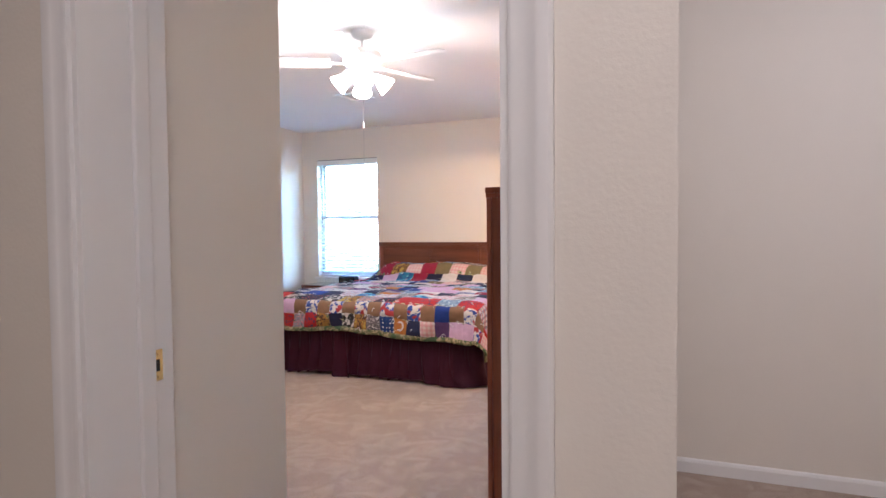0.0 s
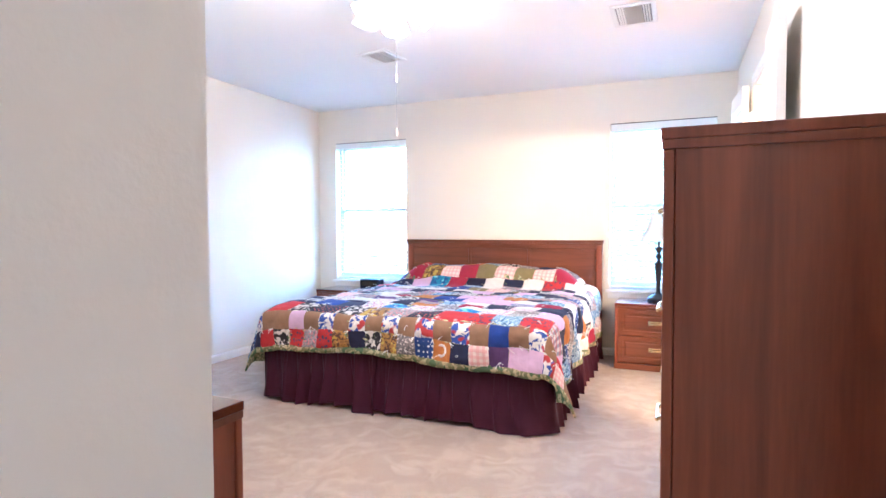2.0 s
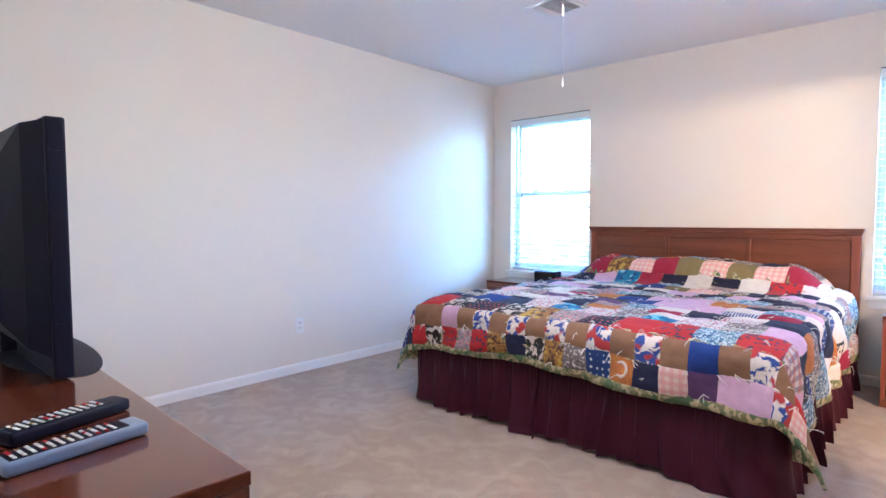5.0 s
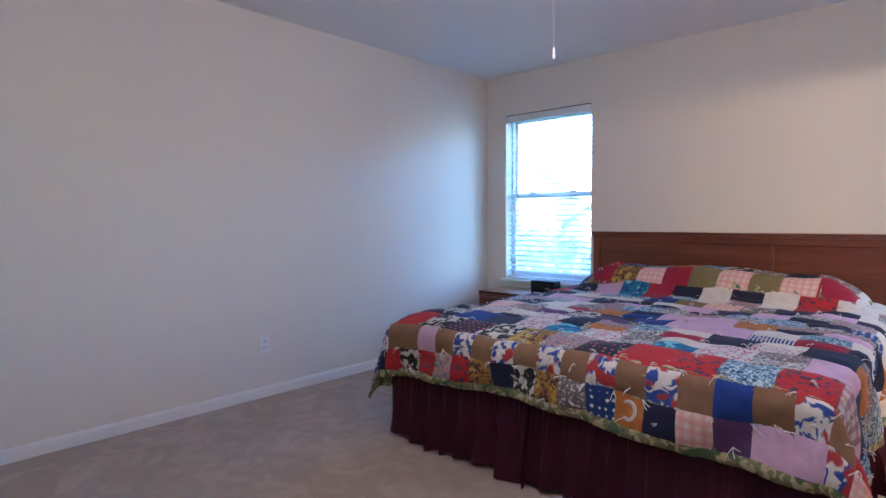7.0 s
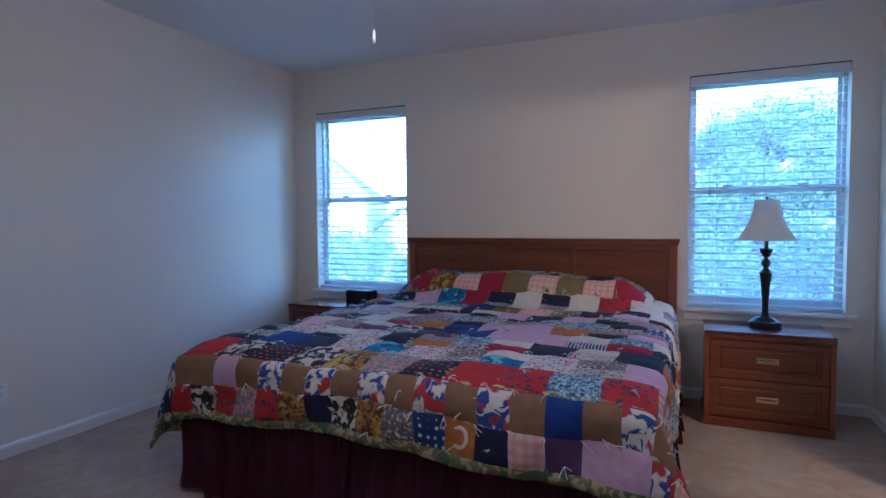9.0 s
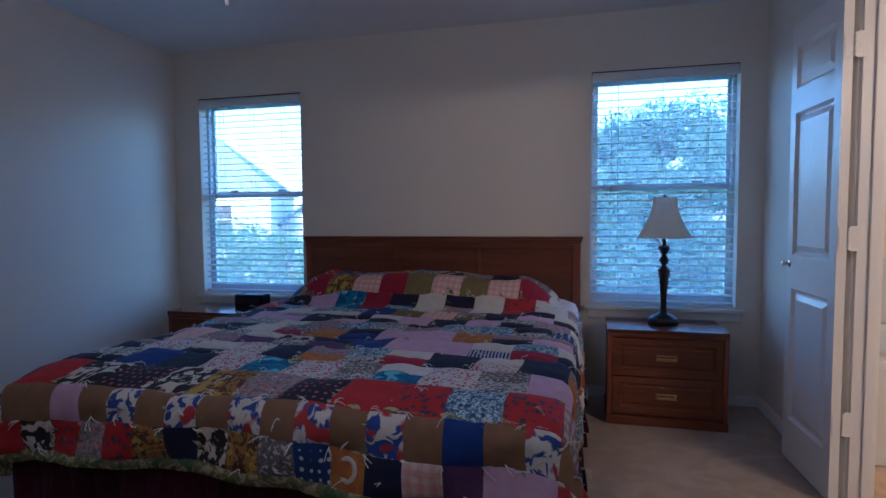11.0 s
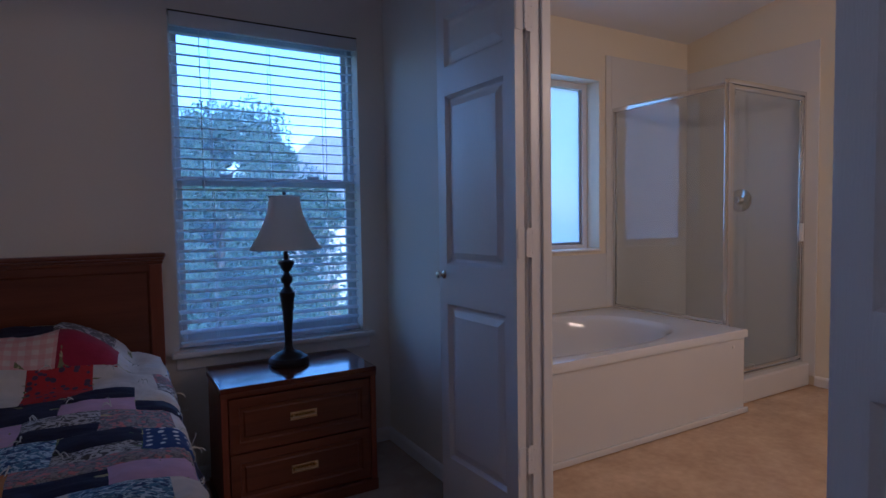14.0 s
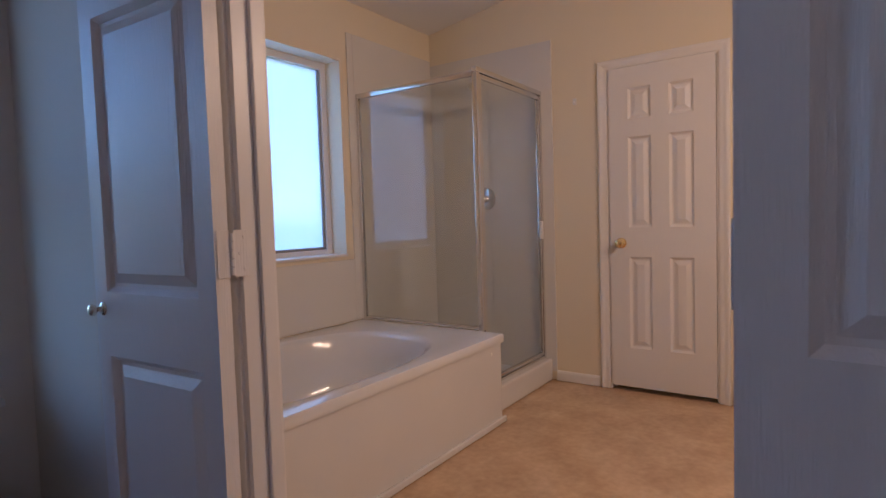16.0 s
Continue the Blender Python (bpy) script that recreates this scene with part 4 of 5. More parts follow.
DRAWER_RINGS = [(0.006, 0.0), (0.012, 0.006), (0.024, 0.008), (0.030, 0.004), (0.040, 0.004)]


def drawer_front(parent, x0, x1, z0, z1, y, mat, pulls):
    bm = B()
    panelled(bm, [x0, x0 + 0.028, x1 - 0.028, x1], [z0, z0 + 0.028, z1 - 0.028, z1], {(1, 1)}, y, -1, DRAWER_RINGS)
    box(bm, x0 + 0.0005, x1 - 0.0005, y + 0.0085, y + 0.016, z0 + 0.0005, z1 - 0.0005)
    for a, b in (((x0, z0), (x1, z0)), ((x1, z0), (x1, z1)), ((x1, z1), (x0, z1)), ((x0, z1), (x0, z0))):
        bm.faces.new([bm.verts.new(p) for p in ((a[0], y, a[1]), (b[0], y, b[1]), (b[0], y + 0.009, b[1]), (a[0], y + 0.009, a[1]))])
    d = part("drawer", bm, mat, parent, smooth=20)
    for f in pulls:
        bar_pull(d, x0 + (x1 - x0) * f, y + 0.004, (z0 + z1) / 2)
    return d


def casework(name, m, w, d, h, rows, cols, label, category, pulls=(0.5,), front=True, side_mat=None, base=0.05, top=0.022, over=0.002, top_mat=None):
    """A chest: local x along the front, front at y=0 facing -y, back at y=d."""
    c = thing(name, m, label, category)
    t = 0.02
    bm = B()
    box(bm, 0.004, w - 0.004, 0.022, d - 0.004, base, h - top - 0.0005, 0.002, 1)
    part("carcass", bm, side_mat or M_WOOD, c)
    part("plinth", box(B(), -0.004, w + 0.004, 0.0, d, 0, base - 0.0005, 0.005), M_WOOD_X, c)
    part("top", box(B(), -over, w + over, -over - 0.001, d, h - top, h, 0.003), top_mat or M_TOP, c, "polished cherry top")
    part("top_moulding", box(B(), -over + 0.0005, w + over - 0.0005, 0.0, d - 0.002, h - top - 0.018, h - top - 0.0006, 0.001), top_mat or M_WOOD_X, c)
    for x in (0.0, w - 0.024):
        part("stile", box(B(), x, x + 0.024, 0.002, 0.0215, base, h - top - 0.0185, 0.003), M_WOOD, c)
    if front:
        z0, z1 = base + 0.012, h - top - 0.024
        hs = sum(rows)
        z = z1
        for r in rows:
            hh = (z1 - z0) * r / hs
            ww = (w - 0.052) / cols
            for k in range(cols):
                drawer_front(c, 0.026 + k * ww + 0.003, 0.026 + (k + 1) * ww - 0.003, z - hh + 0.004, z - 0.004, 0.004, M_WOOD_X, pulls)
            z -= hh
    return c


n1 = casework("nightstand", pose(3.205, -0.488, 0), 0.625, 0.395, 0.540, [1, 1], 1, "cherry two-drawer nightstand with brass pulls", "nightstand")
tagged(n1, group="nightstands")
n2 = copy_thing(n1, pose(0.292, -0.488, 0))
tagged(n2, "cherry two-drawer nightstand half hidden beside the bed")
casework("chest_of_drawers", pose(3.640, CHEST_Y1, 0, 0, 0, -90), CHEST_Y1 - CHEST_Y0, 0.455, 1.337, [0.8, 0.9, 1, 1, 1.1], 2, "tall cherry chest of drawers beside the entry", "chest", top_mat=M_WOOD)
casework("dresser", pose(2.735, -4.205, 0, 0, 0, 177.5), 1.70, 0.52, 0.75, [1, 1, 1], 3, "long low cherry dresser with a polished top", "dresser", side_mat=M_WOOD)

# clock radio on the far nightstand
cr = thing("clock_radio", pose(0.80, -0.25, 0.540), "small black clock radio on the nightstand", "clock radio")
part("case", box(B(), -0.11, 0.11, -0.055, 0.055, 0.0, 0.10, 0.012, 3), M_BLACK, cr)
part("display", box(B(), -0.09, 0.09, -0.0565, -0.0552, 0.03, 0.08), M_SCREEN, cr)

# table lamp
lp = thing("table_lamp", pose(3.528, -0.232, 0.540) @ Matrix.Scale(0.983, 4), "bronzed baluster table lamp with a cream bell shade, unlit", "table lamp")
part("base", lathe(B(), [(0.086, 0), (0.089, 0.006), (0.089, 0.018), (0.082, 0.024), (0.080, 0.030), (0.064, 0.036), (0.058, 0.046), (0.034, 0.054), (0.022, 0.066), (0.018, 0.08)], 32), M_IRON, lp, smooth=50)
part("stem", lathe(B(), [(0.0175, 0.08), (0.016, 0.11), (0.018, 0.16), (0.025, 0.24), (0.031, 0.29), (0.034, 0.305), (0.036, 0.318), (0.026, 0.326), (0.020, 0.336), (0.013, 0.346),
                         (0.016, 0.356), (0.024, 0.366), (0.027, 0.378), (0.022, 0.392), (0.013, 0.402), (0.012, 0.41), (0.020, 0.418), (0.033, 0.444), (0.036, 0.456), (0.030, 0.460), (0.012, 0.462), (0.010, 0.50), (0.011, 0.56)], 28), M_IRON, lp, smooth=40)
bm = B()
N = 48
rings = []
for k in range(11):
    f = k / 10
    z = 0.512 + 0.232 * f
    r0 = 0.066 + 0.089 * (1 - f) ** 1.75
    ring = []
    for a in range(N):
        th = 2 * math.pi * a / N
        lobe = 1 - 0.022 * abs(math.cos(3 * th)) ** 8
        ring.append(bm.verts.new((r0 * lobe * math.cos(th), r0 * lobe * math.sin(th), z)))
    rings.append(ring)
for a, b in zip(rings, rings[1:]):
    for k in range(N):
        bm.faces.new((a[k], a[(k + 1) % N], b[(k + 1) % N], b[k]))
shade = part("shade", bm, M_SHADE, lp, "cream cloth bell shade", smooth=60)
for r, z in ((0.1555, 0.512), (0.0665, 0.744)):
    bm = B()
    q = 40
    rr = []
    for k in range(q):
        th = 2 * math.pi * k / q
        rr.append([bm.verts.new(((r + 0.003 * math.cos(p)) * math.cos(th), (r + 0.003 * math.cos(p)) * math.sin(th), z + 0.003 * math.sin(p))) for p in (0, 1.57, 3.14, 4.71)])
    for k in range(q):
        a, b = rr[k], rr[(k + 1) % q]
        for e in range(4):
            bm.faces.new((a[e], a[(e + 1) % 4], b[(e + 1) % 4], b[e]))
    part("shade_trim", bm, M_LINEN, shade, smooth=60)
bm = B()
for a in (0, math.pi / 2):
    c, s = math.cos(a) * 0.064, math.sin(a) * 0.064
    box(bm, -abs(c) - 0.0015, abs(c) + 0.0015, -abs(s) - 0.0015, abs(s) + 0.0015, 0.737, 0.740)
part("harp_ring", bm, M_BRASS, lp)
part("finial", lathe(B(), [(0.004, 0.738), (0.006, 0.748), (0.010, 0.756), (0.008, 0.764), (0.003, 0.768)], 14), M_IRON, lp, smooth=50)

# television on the dresser
tv = thing("television", pose(1.55, -4.235, 0.75), "black flat-panel television on a low stand, seen from behind", "television")
part("bezel", box(B(), -0.455, 0.455, -0.040, 0.0, 0.006, 0.595, 0.006), M_BLACK, tv)
part("screen", box(B(), -0.43, 0.43, 0.0005, 0.002, 0.075, 0.57), M_SCREEN, tv)
bm = B()
a = [bm.verts.new(p) for p in ((-0.445, -0.0405, 0.055), (0.445, -0.0405, 0.055), (0.445, -0.0405, 0.588), (-0.445, -0.0405, 0.588))]
b = [bm.verts.new(p) for p in ((-0.40, -0.075, 0.075), (0.40, -0.075, 0.075), (0.40, -0.075, 0.58), (-0.40, -0.075, 0.58))]
c = [bm.verts.new(p) for p in ((-0.26, -0.115, 0.14), (0.26, -0.115, 0.14), (0.26, -0.115, 0.47), (-0.26, -0.115, 0.47))]
for p, q in ((a, b), (b, c)):
    for k in range(4):
        bm.faces.new((p[k], p[(k + 1) % 4], q[(k + 1) % 4], q[k]))
bm.faces.new(c)
part("back_cover", bm, M_BLACK, tv)
for z in (0.12, 0.30, 0.52):
    part("vent_notch", box(B(), 0.4555, 0.4565, -0.034, -0.012, z, z + 0.012), M_BLACK, tv)
part("neck", box(B(), -0.09, 0.09, -0.075, -0.02, 0.016, 0.09, 0.01), M_BLACK, tv)
bm = B()
lathe(bm, [(1.0, 0.0), (1.0, 0.004), (0.97, 0.009), (0.5, 0.016), (0.1, 0.018)], 48)
for v in bm.verts:
    v.co.x *= 0.44
    v.co.y = v.co.y * 0.11 + 0.02
    v.co.z *= 0.3
part("stand_base", bm, M_BLACK, tv, "glossy black oval stand", smooth=40)


def remote(m, l, w, h, body, label, keys, rnd):
    r = thing("remote_control", m, label, "remote control", "remotes on the dresser")
    bm = box(B(), -w / 2, w / 2, 0, l, 0.001, h, min(0.008, h * 0.4), 3)
    part("case", bm, body, r, smooth=40)
    part("keypad", box(B(), -w / 2 + 0.006, w / 2 - 0.006, 0.008, l - 0.03, h - 0.0005, h + 0.001), M_BLACK, r)
    y = 0.016
    while y < l - 0.04:
        for k in range(keys):
            x = -w / 2 + 0.011 + (w - 0.022) * k / (keys - 1)
            c = rnd.random()
            mat = M_KEY if c < 0.8 else (M_BRASS if c < 0.9 else FAB["R"])
            part("key", box(B(), x - 0.0038, x + 0.0038, y - 0.003, y + 0.003, h + 0.001, h + 0.0032, 0.001, 1), mat, r)
        y += 0.0125
    return r


remote(pose(2.36, -4.428, 0.75, 0, 0, 17), 0.205, 0.050, 0.024, M_BLACK, "black remote control lying on the dresser", 4, random.Random(1))
remote(pose(2.485, -4.455, 0.75, 0, 0, 8), 0.205, 0.052, 0.024, M_SILVER, "silver remote control lying on the dresser", 4, random.Random(2))

# wall outlet
ot = thing("wall_outlet", pose(0.0, -2.328, 0.344), "white duplex wall outlet", "outlet")
part("cover_plate", box(B(), 0.0, 0.006, -0.036, 0.036, -0.058, 0.058, 0.003), M_PLATE, ot)
for z in (-0.02, 0.02):
    f = part("socket", box(B(), 0.006, 0.008, -0.017, 0.017, z - 0.014, z + 0.014, 0.001, 1), M_PLATE, ot)
    bm = B()
    box(bm, 0.008, 0.0085, -0.0085, -0.0055, z - 0.005, z + 0.006)
    box(bm, 0.008, 0.0085, 0.0055, 0.0085, z - 0.004, z + 0.005)
    box(bm, 0.008, 0.0085, -0.002, 0.002, z - 0.011, z - 0.007)
    # the slots' inner darkness is laid on as thin black blocks
    part("slots", bm, M_DARK, f)


# ---- ceiling ----
def register(x, y, w, d, turn, label):
    """A louvred supply register flush on the ceiling."""
    v = thing("ceiling_vent", pose(x, y, CEIL, 0, 0, turn), label, "vent", "ceiling vents")
    bm = B()
    f = 0.03
    for a, b, c, e in ((-w / 2, w / 2, -d / 2, -d / 2 + f), (-w / 2, w / 2, d / 2 - f, d / 2), (-w / 2, -w / 2 + f, -d / 2 + f, d / 2 - f), (w / 2 - f, w / 2, -d / 2 + f, d / 2 - f)):
        box(bm, a, b, c, e, -0.010, -0.0005, 0.003, 1)
    part("frame", bm, M_FAN, v)
    part("backing", box(B(), -w / 2 + f, w / 2 - f, -d / 2 + f, d / 2 - f, -0.003, -0.0006), M_GREY, v)
    bm = box(B(), -w / 2 + f + 0.05, w / 2 - f - 0.05, -0.006, 0.006, -0.0007, 0.0007)
    me = finish("slat", bm, M_FAN)
    n = int((d - 2 * f) / 0.014)
    for k in range(n):
        o = new("slat", me)
        o.parent = v
        o.location, o.rotation_euler = (0, -d / 2 + f + (k + 0.5) * (d - 2 * f) / n, -0.008), (radians(38), 0, 0)
    bm = box(B(), -0.006, 0.006, -d / 2 + f, d / 2 - f, -0.0007, 0.0007)
    me = finish("side_slat", bm, M_FAN)
    for s in (-1, 1):
        for k in range(3):
            o = new("side_slat", me)
            o.parent = v
            o.location, o.rotation_euler = (s * (w / 2 - f - 0.042 + k * 0.014), 0, -0.008), (0, s * radians(40), 0)
    return v


register(1.605, -1.475, 0.27, 0.29, -8, "white louvred ceiling air vent")
register(3.415, -1.615, 0.26, 0.36, 0, "white louvred ceiling air vent")

FX, FY = FAN_XY
fan = thing("ceiling_fan", pose(FX, FY, CEIL), "white five-blade ceiling fan with a lit cluster of glass shades", "ceiling fan")
part("canopy", lathe(B(), [(0.070, -0.0005), (0.070, -0.012), (0.060, -0.035), (0.030, -0.05), (0.014, -0.055)], 32), M_FAN, fan, smooth=40)
part("downrod", lathe(B(), [(0.011, -0.05), (0.011, -0.12)], 16), M_FAN, fan, smooth=40)
part("motor", lathe(B(), [(0.03, -0.11), (0.075, -0.118), (0.115, -0.14), (0.125, -0.165), (0.125, -0.19), (0.105, -0.215), (0.060, -0.228), (0.055, -0.26), (0.070, -0.268), (0.070, -0.285), (0.03, -0.295)], 40), M_FAN, fan, smooth=40)
for k in range(5):
    a = 360 * k / 5 + FAN_TURN
    q = pose(0, 0, 0, 0, 0, a)
    bm = B()
    out = []
    for s in range(17):
        f = s / 16
        r = 0.20 + 0.38 * f
        w = 0.052 + 0.018 * f
        if f > 0.9:
            w *= math.sqrt(max(0.05, 1 - ((f - 0.9) / 0.1) ** 2 * 0.75))
        out.append((r, w))
    top = [bm.verts.new((r, w, -0.205 + w * 0.2 + 0.003)) for r, w in out] + [bm.verts.new((r, -w, -0.205 - w * 0.2 + 0.003)) for r, w in out[::-1]]
    bot = [bm.verts.new(v.co - Vector((0, 0, 0.006))) for v in top]
    bm.faces.new(top), bm.faces.new(bot[::-1])
    for i in range(len(top)):
        bm.faces.new((top[i], top[(i + 1) % len(top)], bot[(i + 1) % len(top)], bot[i]))
    bmesh.ops.transform(bm, matrix=q, verts=bm.verts)
    part("blade", bm, M_FAN, fan)
    bm = box(B(), 0.095, 0.26, -0.016, 0.016, -0.207, -0.199, 0.003)
    bmesh.ops.transform(bm, matrix=q, verts=bm.verts)
    part("blade_iron", bm, M_FAN, fan)
for k in range(4):
    a = radians(90 * k + 30)
    q = Matrix.Translation((0.075 * math.cos(a), 0.075 * math.sin(a), -0.275)) @ Matrix.Rotation(a, 4, "Z") @ Matrix.Rotation(radians(130), 4, "Y")
    bm = lathe(B(), [(0.018, 0.0), (0.022, 0.012), (0.030, 0.03), (0.046, 0.065), (0.058, 0.095), (0.064, 0.112), (0.060, 0.112), (0.030, 0.04)], 24, q)
    part("glass_shade", bm, M_BULB, fan, "lit frosted glass shade", smooth=60).visible_shadow = False
bm = B()
lathe(bm, [(0.0006, -0.80), (0.0006, -0.28)], 8, Matrix.Translation((CHAIN[0] - FX, CHAIN[1] - FY, 0)))
for z in range(36):
    lathe(bm, [(0.0008, -0.79 + z * 0.0135 - 0.002), (0.0013, -0.79 + z * 0.0135), (0.0008, -0.79 + z * 0.0135 + 0.002)], 6, Matrix.Translation((CHAIN[0] - FX, CHAIN[1] - FY, 0)))
part("pull_chain", bm, M_GREY, fan)
for z in (-0.80, -0.53):
    part("chain_fob", lathe(B(), [(0.0015, z + 0.022), (0.003, z + 0.016), (0.0038, z + 0.006), (0.0045, z - 0.006), (0.0036, z - 0.013), (0.002, z - 0.015)], 14, Matrix.Translation((CHAIN[0] - FX, CHAIN[1] - FY, 0))), M_PLATE, fan, "white bell-shaped chain fob", smooth=50)
lamp("fan_light", "POINT", pose(FX, FY, CEIL - 0.44), FAN_POWER, FAN_COLOR, 0.12)
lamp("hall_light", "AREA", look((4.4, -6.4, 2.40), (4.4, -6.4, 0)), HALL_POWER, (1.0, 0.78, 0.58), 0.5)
# added fill without a known fixture, brightens the side hall's far wall
lamp("side_hall_fill", "POINT", pose(5.3, -4.7, 2.2), HALL_POWER * 1.45, (1.0, 0.82, 0.66), 0.12)
lamp("vanity_light", "AREA", look((5.5, -3.0, 2.05), (5.5, -1.0, 0.9)), BATH_POWER, (1.0, 0.58, 0.24), 0.9, 0.15)


# ---- bathroom ----
TX0, TX1, TY, TZ = EW + 0.09, 6.075, -0.750, 0.492
tub = thing("bathtub", pose(0, 0, 0), "white acrylic garden tub with an oval basin and panelled apron", "bathtub")
bm = B()
N = 64
cx, cy, ax, ay = 5.08, -0.222, 0.74, 0.44


def oval(f, z):
    ring = []
    for k in range(N):
        th = 2 * math.pi * k / N
        c, s = math.cos(th), math.sin(th)
        e = 0.8
        ring.append(bm.verts.new((cx + ax * f * abs(c) ** e * (1 if c > 0 else -1), cy + ay * f * abs(s) ** e * (1 if s > 0 else -1), z)))
    return ring


def rect(x0, x1, y0, y1, z):
    ring = []
    for k in range(N):
        th = 2 * math.pi * k / N
        c, s = math.cos(th), math.sin(th)
        q = 1 / max(abs(c), abs(s))
        ring.append(bm.verts.new(((x0 + x1) / 2 + c * q * (x1 - x0) / 2, (y0 + y1) / 2 + s * q * (y1 - y0) / 2, z)))
    return ring


loops = [rect(TX0, TX1, TY, YB - 0.012, TZ - 0.045), rect(TX0, TX1, TY, YB - 0.012, TZ - 0.008), rect(TX0 + 0.006, TX1 - 0.006, TY + 0.006, YB - 0.014, TZ), rect(TX0 + 0.05, TX1 - 0.05, TY + 0.05, YB - 0.05, TZ + 0.002),
         oval(1.04, TZ + 0.001), oval(1.0, TZ - 0.004), oval(0.965, TZ - 0.03), oval(0.93, TZ - 0.14), oval(0.88, TZ - 0.26), oval(0.80, TZ - 0.36), oval(0.66, TZ - 0.40), oval(0.3, TZ - 0.405)]
for a, b in zip(loops, loops[1:]):
    for k in range(N):
        bm.faces.new((a[k], a[(k + 1) % N], b[(k + 1) % N], b[k]))
bm.faces.new(loops[-1])
part("basin", bm, M_ACRYLIC, tub, "glossy white oval basin", smooth=45)
part("apron", box(B(), TX0, TX1 - 0.012, TY + 0.012, TY + 0.04, 0.0, TZ - 0.046, 0.006), M_ACRYLIC, tub)
part("end_panel", box(B(), TX1 - 0.04, TX1 - 0.012, TY + 0.041, YB - 0.012, 0.0, TZ - 0.046, 0.004), M_ACRYLIC, tub)
part("base_strip", box(B(), TX0, TX1 + 0.004, TY - 0.006, TY + 0.0115, 0.0, 0.03, 0.004), M_ACRYLIC, tub)
part("apron_clip", lathe(B(), [(0.009, 0), (0.009, 0.002), (0.003, 0.004)], 14, Matrix.Translation((TX1 - 0.12, TY + 0.012, 0.40)) @ Matrix.Rotation(radians(90), 4, "X")), M_PLATE, tub)

sh = thing("shower_stall", pose(0, 0, 0), "corner shower stall with chrome-framed glass panels", "shower")
SX, SY = 6.098, -0.600
pan = B()
box(pan, TX1 + 0.001, XE - 0.012, -0.660, -0.56, 0.0, 0.150, 0.012)
box(pan, TX1 + 0.001, XE - 0.012, -0.561, YB - 0.012, 0.0, 0.06, 0.004)
part("pan", pan, M_ACRYLIC, sh, "white acrylic shower pan with a raised curb")
part("back_panel", box(B(), TX1 + 0.001, XE - 0.012, YB - 0.011, YB - 0.0005, 0.061, 2.345, 0.003), M_SURROUND, sh)
part("back_panel_edge", box(B(), TX1 - 0.001 - 0.05, TX1, YB - 0.011, YB - 0.0005, TZ + 0.004, 2.345, 0.003), M_SURROUND, sh)
part("side_panel", box(B(), XE - 0.0115, XE - 0.0005, -0.690, YB - 0.0005, 0.061, 2.31, 0.003), M_SURROUND, sh)
zt = 1.950
bars = [("corner_post", SX - 0.016, SX + 0.016, SY - 0.016, SY + 0.016, TZ + 0.003, zt), ("wall_channel", SX - 0.012, SX + 0.012, YB - 0.034, YB - 0.0115, TZ + 0.003, zt - 0.02),
        ("header", SX - 0.014, SX + 0.014, SY + 0.017, YB - 0.0115, zt - 0.02, zt + 0.012), ("sill_track", SX - 0.012, SX + 0.012, SY + 0.017, YB - 0.035, TZ + 0.002, TZ + 0.022),
        ("header", SX - 0.016, XE - 0.0125, SY - 0.016, SY + 0.016, zt + 0.0005, zt + 0.03), ("threshold", TX1 + 0.002, XE - 0.0125, SY - 0.014, SY + 0.014, 0.1495, 0.170),
        ("wall_channel", XE - 0.036, XE - 0.0125, SY - 0.014, SY + 0.014, 0.1705, zt), ("corner_post", TX1 + 0.003, TX1 + 0.028, SY - 0.012, SY + 0.012, 0.171, TZ + 0.20)]
for nm, a, b, c, d, e, f in bars:
    part(nm, box(B(), a, b, c, d, e, f, 0.003), M_CHROME, sh, smooth=30)
gp = part("glass_panel", box(B(), SX - 0.003, SX + 0.003, SY + 0.016, YB - 0.03, TZ + 0.02, zt - 0.018), M_SHOWER_GLASS, sh, "clear fixed glass panel")
gp.visible_shadow = False
gd = part("glass_door", box(B(), SX + 0.045, XE - 0.048, SY - 0.003, SY + 0.003, 0.19, zt - 0.025), M_SHOWER_GLASS, sh, "glass shower door")
gd.visible_shadow = False
for a, b, e, f in ((SX + 0.022, SX + 0.046, 0.175, zt - 0.004), (XE - 0.058, XE - 0.038, 0.175, zt - 0.004), (SX + 0.046, XE - 0.058, 0.175, 0.197), (SX + 0.046, XE - 0.058, zt - 0.03, zt - 0.004)):
    part("door_frame", box(B(), a, b, SY - 0.010, SY + 0.010, e, f, 0.003), M_CHROME, gd, smooth=30)
part("door_pull", box(B(), XE - 0.078, XE - 0.060, SY - 0.034, SY - 0.011, 0.98, 1.10, 0.004), M_PLATE, gd, "white plastic door pull")
vq = Matrix.Translation((XE - 0.0115, -0.160, 1.272)) @ Matrix.Rotation(radians(-90), 4, "Y")
part("valve", lathe(B(), [(0.085, 0), (0.083, 0.006), (0.06, 0.012), (0.032, 0.016), (0.030, 0.05), (0.022, 0.058)], 32, vq), M_CHROME, sh, "round chrome mixing valve", smooth=40)
bm = B()
box(bm, XE - 0.12, XE - 0.012, -0.168, -0.152, 2.09, 2.106, 0.007)
lathe(bm, [(0.012, 0.0), (0.018, -0.02), (0.036, -0.05), (0.036, -0.058), (0.01, -0.06)], 20, Matrix.Translation((XE - 0.12, -0.16, 2.10)) @ Matrix.Rotation(radians(35), 4, "Y"))
part("shower_head", bm, M_CHROME, sh, smooth=40)
structure("wall_panel", box(B(), EW + 0.1, TX1 - 0.052, YB - 0.011, YB - 0.0005, TZ + 0.003, 0.895, 0.003), M_SURROUND, "white wall panel above the bathtub", "wall panel")
